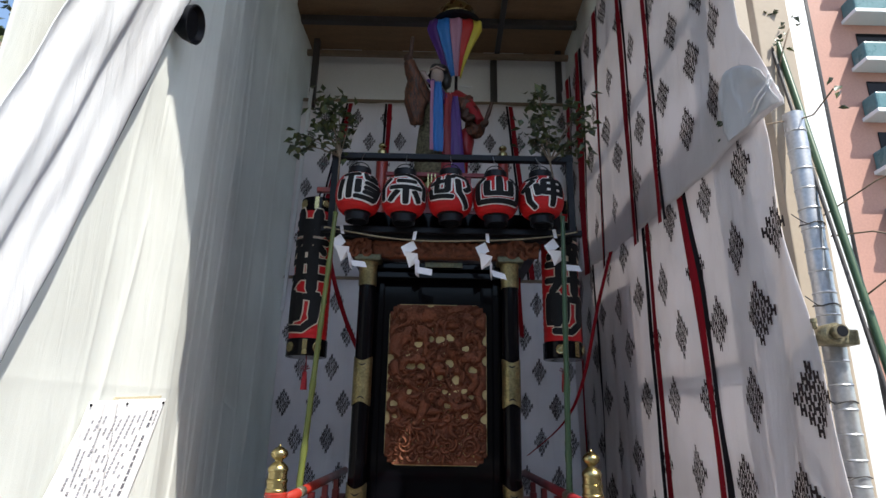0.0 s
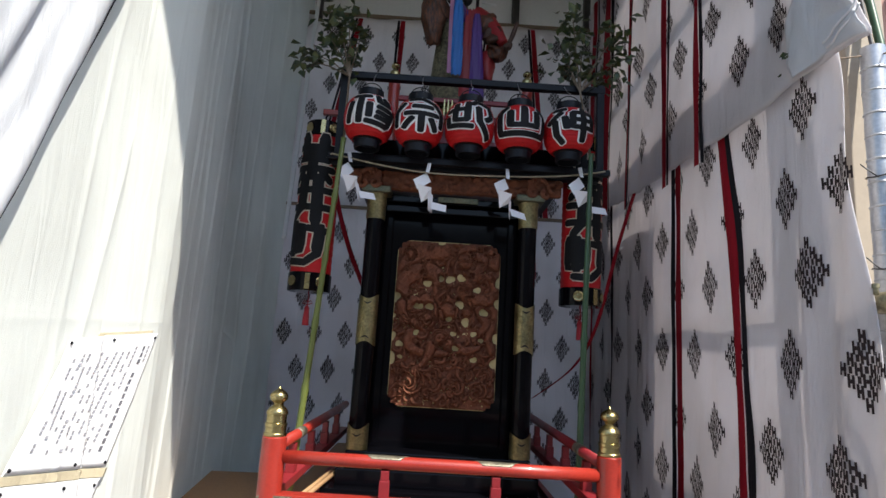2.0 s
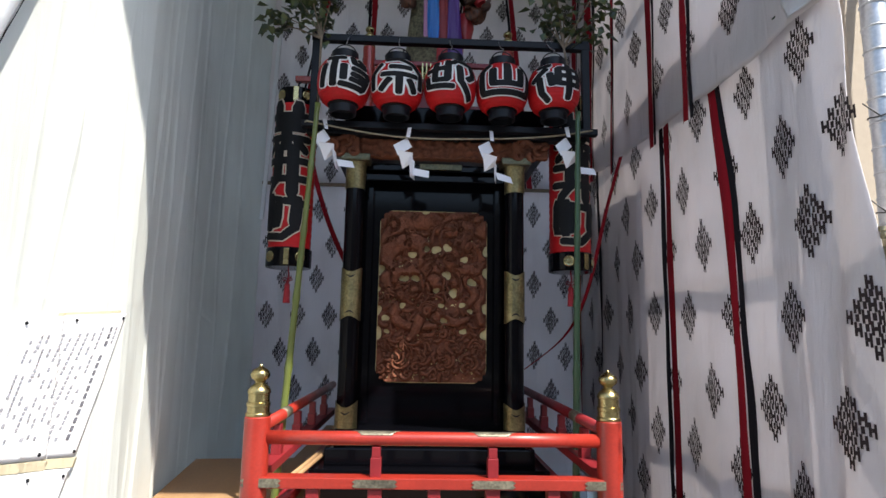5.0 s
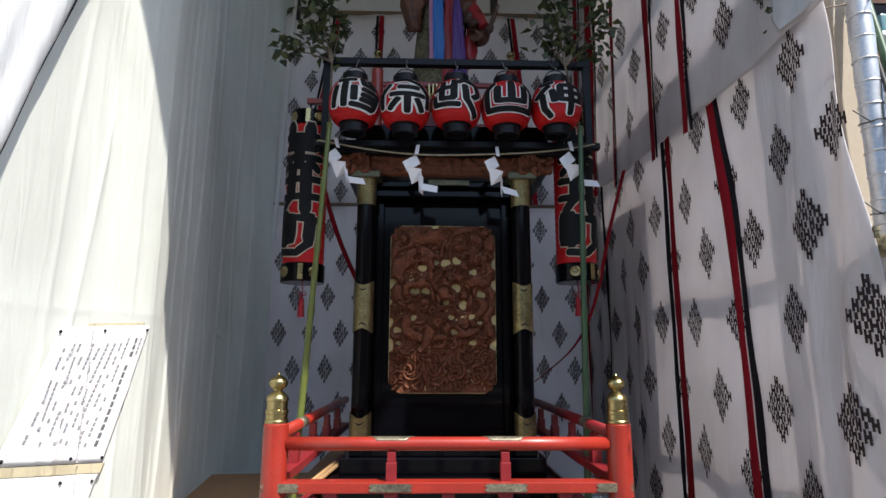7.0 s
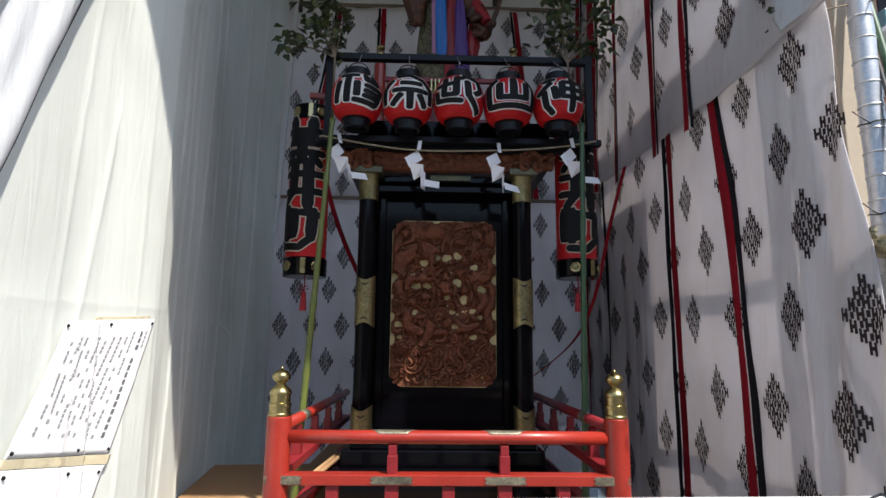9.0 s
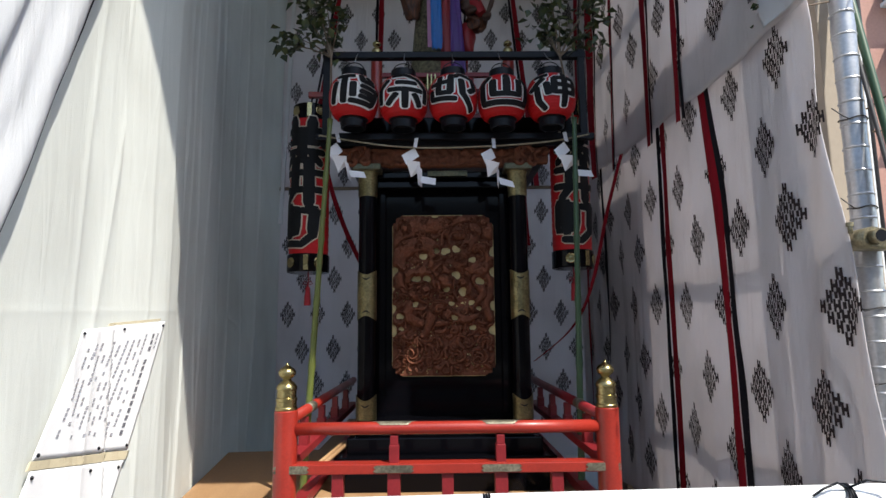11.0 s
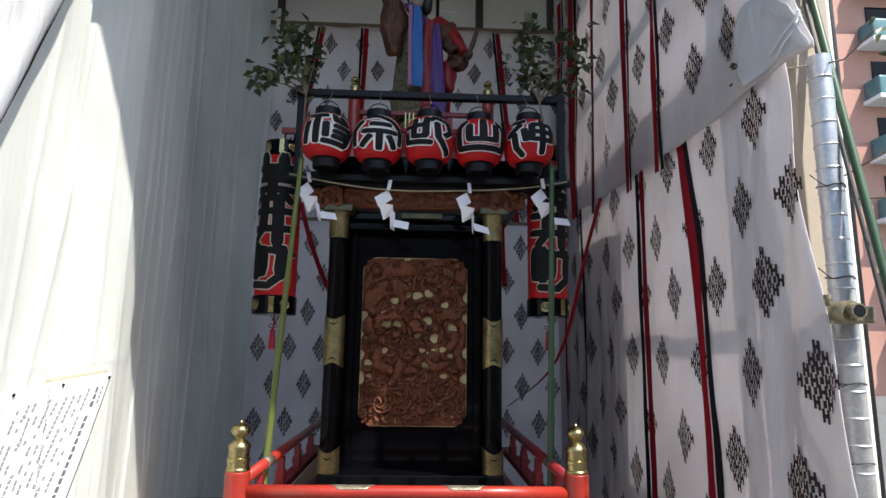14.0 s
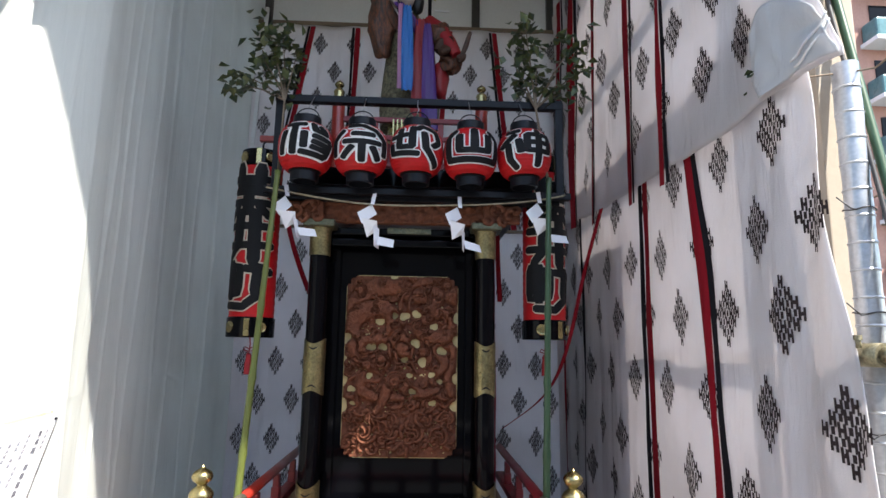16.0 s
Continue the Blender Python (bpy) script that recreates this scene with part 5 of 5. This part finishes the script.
# ---------- hanging red and black bands ----------
def ribbon(pts, w, side, mat, label):
    pts = [Vector(p) for p in pts]
    side = Vector(side).normalized()
    bm = bmesh.new()
    rows = []
    n = 6 * (len(pts) - 1)
    for i in range(n + 1):
        s = i / 6
        k = min(int(s), len(pts) - 2)
        p0, p1, p2, p3 = pts[max(k - 1, 0)], pts[k], pts[k + 1], pts[min(k + 2, len(pts) - 1)]
        f = s - k
        p = 0.5 * ((2 * p1) + (p2 - p0) * f + (2 * p0 - 5 * p1 + 4 * p2 - p3) * f * f + (3 * p1 - p0 - 3 * p2 + p3) * f ** 3)
        rows.append([bm.verts.new(p + side * w * a + Vector((0, b, 0))) for a, b in ((-0.5, 0), (0.5, 0), (0.5, 0.004), (-0.5, 0.004))])
    for a, b in zip(rows, rows[1:]):
        for k in range(4):
            bm.faces.new((a[k], a[(k + 1) % 4], b[(k + 1) % 4], b[k])).smooth = True
    return tagged(to_object("cloth_band", bm, mat), label, "cloth band", "loose hanging bands")


ribbon(((1.36, 1.62, 2.85), (1.20, 1.5, 2.40), (1.06, 1.5, 1.85), (0.95, 1.7, 1.55), (0.72, 2.0, 1.30)), 0.034, (1, 0.3, 0.4), M_TRIM_RED, "dark red cloth band swagging from the side curtain")
ribbon(((-0.93, 2.0, 2.85), (-0.86, 2.0, 2.60), (-0.76, 2.05, 2.32), (-0.62, 2.1, 2.02)), 0.036, (1, 0, 0.4), M_TRIM_RED, "dark red cloth band hanging beside the float")
ribbon(((0.66, 1.9, 2.72), (0.665, 1.9, 2.5), (0.68, 1.9, 2.2)), 0.035, (1, 0, 0), M_TRIM_RED, "dark red cloth band hanging behind the float")
for x, y in ((-0.575, 0.42), (-0.60, 0.45)):
    tagged(to_object("wooden_baton", tubed([(x + 0.03, y + 0.35, 0.93), (x - 0.06, y - 0.12, 0.885)], 0.011, 10), M_PLY), "pale wooden baton lying on the deck edge", "baton", "batons on the deck")

# ---------- notice on the tarpaulin ----------
def on_notice(a, b, off=0.010):
    """a: 0 to 1 along the sheet, b: 0 to 1 up it."""
    tl, tr, bl, br = (-0.610, 1.568), (-0.035, 1.603), (-0.835, 1.192), (-0.255, 1.108)
    y = (bl[0] * (1 - a) + br[0] * a) * (1 - b) + (tl[0] * (1 - a) + tr[0] * a) * b
    z = (bl[1] * (1 - a) + br[1] * a) * (1 - b) + (tl[1] * (1 - a) + tr[1] * a) * b
    return west(y, z) + Vector((off + 0.003 * math.sin(6 * a + 4 * b), 0, 0))


def notice_sheet(a0, a1, b0, b1, off, thick=0.002):
    return sheet(lambda u, v: on_notice(u, v, off), span(a0, a1, 50), span(b0, b1, 30), thick, (-1, 0, 0))


notice = tagged(to_object("notice_sheet", notice_sheet(0, 1, 0, 1, 0.022), M_PAPER), "white printed notice pinned to the tarpaulin", "notice", "pinned notices")
rnd = random.Random(4)
for col in range(13):
    bm = bmesh.new()
    title = col == 11
    a = 0.90 - 0.065 * (12 - col) + (0.02 if col > 10 else 0)
    b = 0.90 if col > 9 else 0.86
    end = 0.10 if col > 9 else 0.14
    if col == 12:
        end = 0.72
    while b > end:
        h = 0.044 if title else 0.026
        w = 0.030 if title else 0.022
        if rnd.random() > (0.05 if title else 0.28):
            vs = [bm.verts.new(on_notice(x, y, 0.0245)) for x, y in ((a, b), (a + w, b), (a + w, b - h * 0.8), (a, b - h * 0.8))]
            bm.faces.new(vs)
        b -= h + 0.010 if title else h * 1.35
        if not title and rnd.random() < 0.10:
            b -= 0.05
    tagged(part("printed_column", bm, M_PRINT_BOLD if title else M_PRINT, notice, "column of grey print bars"), kind="stuff")
lower = tagged(to_object("notice_sheet", notice_sheet(0.02, 1.0, -0.75, -0.075, 0.022), M_PAPER), "second white notice below a paper tape strip", "notice", "pinned notices")
tape = cloth("tan_tape", (0.62, 0.54, 0.38), 0.0)
tagged(to_object("paper_tape", notice_sheet(-0.02, 1.02, -0.07, -0.008, 0.023), tape), "tan paper tape under the notice", "tape", "paper tapes")
tagged(to_object("paper_tape", notice_sheet(0.25, 0.92, 1.01, 1.03, 0.021), tape), "tan paper tape above the notice", "tape", "paper tapes")
for a, b in ((0.02, 0.965), (0.5, 0.965), (0.97, 0.965), (0.03, 0.03), (0.62, 0.03), (0.97, 0.03), (0.05, -0.12), (0.6, -0.12), (0.96, -0.12)):
    p = turned([(0.006, 0), (0.006, 0.003), (0.003, 0.006)], 10)
    bmesh.ops.transform(p, matrix=Matrix.Translation(on_notice(a, b, 0.0225)) @ Matrix.Rotation(radians(90), 4, "Y"), verts=p.verts)
    tagged(to_object("drawing_pin", p, M_BLACK2), "small black pin holding the notice", "pin", "drawing pins")


# ---------- curtain drawn aside at the entrance ----------
def aside(u, v):
    """u: 0 at the inner edge to 1; v: 0 low to 1 high."""
    e = Vector((-1.165, -1.28, 1.40)).lerp(Vector((-1.19, -0.39, 3.70)), v)
    e += Vector((0.05 * u, -0.62 * u * (0.75 + 0.25 * v), -0.10 * u))
    fold = 0.018 * math.sin(u * 11 + 1.5 * v) + 0.006 * math.sin(u * 27 - 2 * v) + 0.016 * noise.noise((u * 4, v * 6, 0)) + 0.010 * abs(noise.noise((u * 3 + v * 4, v * 9, 3)))
    return e + Vector((fold * (0.35 + 0.65 * u), 0.3 * fold, 0))


tagged(to_object("drawn_curtain", sheet(aside, span(0, 1, 46), span(-0.4, 1, 40), 0.003, (-1, 0, 0)), M_FLAP), "bluish white entrance curtain drawn aside in folds", "curtain")
for w0, mat, lab in ((0.0, M_TRIM_RED, "red edging of the drawn curtain"), (-0.022, M_TRIM_BLACK, "black edging of the drawn curtain")):
    tagged(to_object("curtain_edging", sheet(lambda u, v: aside(0, v) + Vector((-0.012 - 0.012 * u, 0.004 - w0 * 0.6 + 0.02 * u * (0.4 + 0.6 * max(0, math.sin(11 * v + 2))), 0)), span(0, 1, 3), span(-0.4, 0.9, 40), 0.002, (-1, 0, 0)), mat), lab, "edging", "curtain edgings")
lamp = thing("work_lamp", -1.19, -0.47, 3.28, "round black work lamp hung by the entrance curtain", "lamp")
hd = turned([(0.02, -0.06), (0.05, -0.055), (0.075, -0.02), (0.088, 0.02), (0.09, 0.035), (0.082, 0.036), (0.07, 0.01), (0, 0.0)], 28)
bmesh.ops.transform(hd, matrix=Matrix.Rotation(radians(100), 4, "Y"), verts=hd.verts)
part("housing", hd, M_BLACK2, lamp)
part("arm", tubed([(-0.03, 0, 0), (-0.09, 0, 0.05), (-0.12, 0, 0.2)], 0.008, 8), M_BLACK2, lamp)

# ---------- white barrier at the front ----------
barrier = thing("street_barrier", 0, -1.255, 0, "white wrapped barrier bar on two posts across the front", "barrier")
part("bar", rel(tubed([(-1.9, -1.46, 1.185), (-0.4, -1.29, 1.170), (1.9, -1.05, 1.135)], 0.030, 20), 0, 1.255, 0), M_WHITEBAR, barrier)
for x in (-1.7, 1.75):
    yb = -1.46 + (x + 1.9) * 0.108
    post_ = part("post", turned([(0.025, 0.02), (0.025, 1.185 - 0.0132 * (x + 1.9) - 0.028)], 20, (x, yb + 1.255, 0)), M_WHITEBAR, barrier)
    part("foot", turned([(0.12, 0.0), (0.12, 0.02), (0.03, 0.035)], 24, (x, yb + 1.255, 0)), M_WHITEBAR, post_)
rnd = random.Random(6)
for x in (-1.06, 0.06, 0.93):
    yb, zb = -1.46 + (x + 1.9) * 0.108, 1.185 - 0.0132 * (x + 1.9)
    bm = bmesh.new()
    for k in range(3):
        tube(bm, [(0.034 * math.cos(a) * 0 + 0.006 * k, 0.034 * math.cos(a), 0.034 * math.sin(a)) for a in span(0, 2 * math.pi, 17)], 0.0028, 6)
    big = 0.0 if abs(x - 0.06) < 0.01 else 1.0
    tube(bm, [(0, -0.02, 0.03), (-0.03, -0.03, 0.045 * big), (-0.07, -0.04, 0.035 * big), (-0.10, -0.045, 0.02)][: 2 + int(2 * big)], 0.0028, 6)
    if big:
        tube(bm, [(0, -0.02, 0.03), (0.04, -0.03, 0.05), (0.09, -0.035, 0.045), (0.11, -0.04, 0.03)], 0.0028, 6)
        tube(bm, [(0, -0.02, 0.03), (-0.01, -0.045, 0.01), (-0.03, -0.05, -0.03)], 0.0028, 6)
    t = tagged(to_object("cord_tie", bm, M_BLACK2), "black cord tied round the barrier bar", "cord", "cord ties")
    t.location = (x, yb, zb)

# ---------- scaffold behind the side curtain, duct and poles outside ----------
for z in (0.95, 1.865, 2.98, 3.93):
    tagged(to_object("scaffold_tube", tubed([(1.487, -0.63 if z == 1.865 else -0.50, z), (1.487, 3.3, z)], 0.0243, 18), M_STEEL), "galvanised scaffold tube behind the curtain", "scaffold tube", "scaffold tubes")
clamp = thing("scaffold_clamp", 1.487, -0.52, 1.865, "yellowed steel scaffold clamp on a tube end", "clamp")
cb = bmesh.new()
tube(cb, [(0, -0.10, 0), (0, 0.03, 0)], 0.037, 20)
part("collar", cb, M_BRASSTUBE, clamp)
inner = tubed([(0, -0.135, 0), (0, -0.102, 0)], 0.026, 20)
part("tube_end", inner, M_BRASSTUBE, clamp)
hole = turned([(0.021, 0), (0.021, 0.001), (0, 0.001)], 20)
bmesh.ops.transform(hole, matrix=Matrix.Translation((0, -0.1355, 0)) @ Matrix.Rotation(radians(90), 4, "X"), verts=hole.verts)
part("tube_mouth", hole, M_BLACK2, clamp, "dark open mouth of the tube")
part("jaw", boxed(0.075, 0.0, -0.005, 0.12, 0.07, 0.06, bevel=0.008), M_BRASSTUBE, clamp)
part("bolt", tubed([(-0.045, -0.05, 0.02), (-0.045, -0.05, 0.06)], 0.008, 8), M_BRASSTUBE, clamp)
part("nut", turned([(0.013, 0.045), (0.013, 0.06)], 6, (-0.045, -0.05, 0)), M_BRASSTUBE, clamp)
duct = thing("ribbed_duct", 1.585, -0.45, 0, "silvery ribbed pipe standing outside the curtain's edge", "pipe")
part("pipe", turned([(0.042 + 0.0012 * math.sin(i * 1.7), 0.0 + 2.88 * i / 60) for i in range(61)], 26), M_STEEL, duct)
rib = None
for i in range(30):
    z = 0.12 + 0.092 * i
    if rib is None:
        rib = part("rib", turned([(0.043, -0.005), (0.0455, 0.0), (0.043, 0.005)], 26), M_STEEL, duct)
        rib.location = (0, 0, z)
    else:
        r2 = new("rib", rib.data)
        r2.parent = duct
        r2.location = (0, 0, z)
for z, s in ((1.62, 0.07), (2.0, 0.06), (1.35, 0.065), (2.35, 0.05)):
    tagged(to_object("tie_wire", tubed([(1.585 + 0.047 * math.cos(a), -0.45 + 0.047 * math.sin(a), z + 0.004 * math.sin(3 * a)) for a in span(2.4, 6.9, 15)] + [(1.50, -0.52, z - 0.01), (1.47, -0.50, z + 0.03)], 0.0025, 6), M_DARKSTEEL),
           "thin wire tied round the pipe", "wire", "tie wires")
for dx, r, mat, lab in ((0.0, 0.016, M_BAMBOO_DARK, "dark green pole leaning beside the pipe"), (-0.035, 0.008, M_DARKSTEEL, "thin dark cable beside the pole")):
    a, b = Vector((1.62 + dx, -0.98, 0.0)), Vector((1.66 + dx, -0.26, 3.7))
    tagged(to_object("leaning_pole" if r > 0.01 else "cable", tubed([a.lerp(b, k) for k in span(0, 1, 12)], r, 10), mat), lab, "pole" if r > 0.01 else "cable")
sap = thing("bamboo_branch", 1.63, -0.34, 2.9, "thin bamboo branch with sparse narrow leaves beside the pipe", "branch")
TW = (((0, 0, 0), (-0.10, -0.12, -0.06), (-0.20, -0.05, -0.05), (-0.24, 0.03, 0.02)), ((0, 0, 0), (-0.05, -0.25, -0.10), (-0.12, -0.48, -0.12)), ((0.02, -0.1, -0.5), (0.12, -0.3, -0.42), (0.25, -0.5, -0.38)),
      ((0.02, -0.12, -0.6), (0.1, -0.25, -0.62), (0.22, -0.38, -0.7)), ((0, 0.05, 0.2), (0.0, -0.05, 0.35), (0.02, -0.1, 0.45)), ((0.02, -0.2, -0.9), (0.10, -0.35, -0.80), (0.2, -0.4, -0.65)))
for t in TW:
    part("twig", tubed(t, 0.0035, 6), M_TIMBER, sap)
lf = leafy(bmesh.new(), random.Random(12), [t[-1] for t in TW] + [(0.0, -0.02, 0.42), (0.04, -0.03, 0.55), (0.0, 0.0, 0.6)], (0.03, 0.05, 0.04), 36, 0.036, 3)
part("leaves", lf, [M_LEAF, M_LEAF2, M_LEAF3], sap, "narrow green leaves")


# spare corner of white cloth gathered and tied at the curtain's upper corner
def gather(u, v):
    rise = 0.135 * (0.25 + 0.75 * math.sin(math.pi * min(1, 0.12 + 0.9 * u)) ** 0.8)
    p = upper_place(0.105 * u, 0.004 + rise * v)
    return p + Vector((-0.014 - 0.016 * abs(math.sin(5 * v + 3 * u)) * (1 - u) - 0.006 * noise.noise((u * 6, v * 5, 1)), 0, 0))


tagged(to_object("gathered_cloth", sheet(gather, span(0, 1, 30), span(0, 1, 30), 0.002, (1, 0, 0)), M_FLAP), "plain white cloth corner gathered and tied at the curtain edge", "cloth corner")
for a, b in (((-0.70, 2.90), (-0.52, 2.83)), ((-0.69, 2.93), (-0.50, 2.86))):
    tagged(to_object("white_string", tubed([(1.352 + 0.006 * math.sin(9 * f), a[0] + (b[0] - a[0]) * f, a[1] + (b[1] - a[1]) * f - 0.012 * math.sin(3.1 * f)) for f in span(0, 1, 10)], 0.0045, 8), M_PAPER), "shiny white string tying the curtain corner", "string", "tie strings")

# ---------- outside ----------
structure("wall_pier", boxed(1.645, -0.31, 2.4, 0.17, 0.06, 4.8, bevel=0.006), M_CREAM, "narrow cream rendered pier behind the ribbed pipe", "wall")
near = thing("neighbour_house", 2.55, 2.6, 0, "cream rendered neighbouring house with grey corner cladding", "house")
part("wall", boxed(-0.12, 0, 6, 1.84, 0.5, 12), M_CREAM, near)
part("corner_cladding", boxed(0.96, 0.05, 6, 0.32, 0.5, 12, bevel=0.01), M_GREY, near, "grey corner cladding")
part("corner_trim", boxed(1.24, 0.08, 6, 0.24, 0.5, 12, bevel=0.01), M_WHITEPAINT, near, "white corner trim")
part("downpipe", tubed([(1.41, -0.1, 0), (1.41, -0.1, 12)], 0.035, 10), M_DARKSTEEL, near)
part("roof", boxed(0.1, 0.3, 12.1, 2.6, 1.4, 0.2), M_DARKSTEEL, near)
apt = thing("apartment_building", 30, 26, 0, "distant salmon-tiled apartment block with teal balcony fronts", "building")
part("wall", boxed(0, 0, 16, 22, 6, 32), M_BRICK, apt)
part("roof", boxed(0, 0, 32.2, 22.6, 6.6, 0.4), M_GREY, apt)
for fl in range(10):
    for c in range(4):
        x, z = -7.0 + 4.6 * c, 2.1 + 2.9 * fl
        bal = part("balcony", boxed(x, -3.5, z + 0.55, 3.4, 1.0, 1.0, bevel=0.12), M_TEAL, apt, "teal balcony front")
        part("slab", boxed(x, -3.5, z - 0.02, 3.6, 1.15, 0.22, bevel=0.04), M_WHITEPAINT, bal, "white slab edge")
        part("window", boxed(x, -3.02, z + 1.6, 2.4, 0.06, 1.2), M_BLACK, apt, "dark window above the balcony")
# unseen plain blocks behind the camera, added to darken the lacquer's reflections
for k, (x, w, h, mat) in enumerate(((-9, 8, 5.2, M_GREY), (0, 9, 4.6, M_CREAM), (9.5, 9, 6.0, M_BRICK))):
    structure("backdrop_house", boxed(x, -11, h / 2, w, 4, h, bevel=0.05), mat, "unseen low block across the street, added to darken reflections", "house")
# trees beyond the drawn curtain
tree = thing("street_tree", -3.4, 0.9, 0, "leafy street tree beyond the drawn curtain", "tree")
tr = bmesh.new()
tube(tr, [(0, 0, 0), (0.05, 0, 1.5), (0, 0.1, 3.0), (0.1, 0.1, 4.2)], [0.11, 0.09, 0.06, 0.03], 12)
cent = []
rnd = random.Random(21)
for k in range(14):
    q = Vector((rnd.uniform(-0.9, 0.9), rnd.uniform(-0.9, 0.9), rnd.uniform(2.6, 5.0)))
    cent.append(q)
    tube(tr, [(0.02, 0.05, 2.4), Vector((0.02, 0.05, 2.6)).lerp(q, 0.5) + Vector((0, 0, 0.15)), q], [0.04, 0.02, 0.008], 6)
part("trunk", tr, M_TIMBER, tree)
part("crown", leafy(bmesh.new(), rnd, cent, (0.28, 0.28, 0.26), 2200, 0.10, 3), [M_LEAF, M_LEAF2, M_LEAF3], tree, "uneven crown of green leaves")
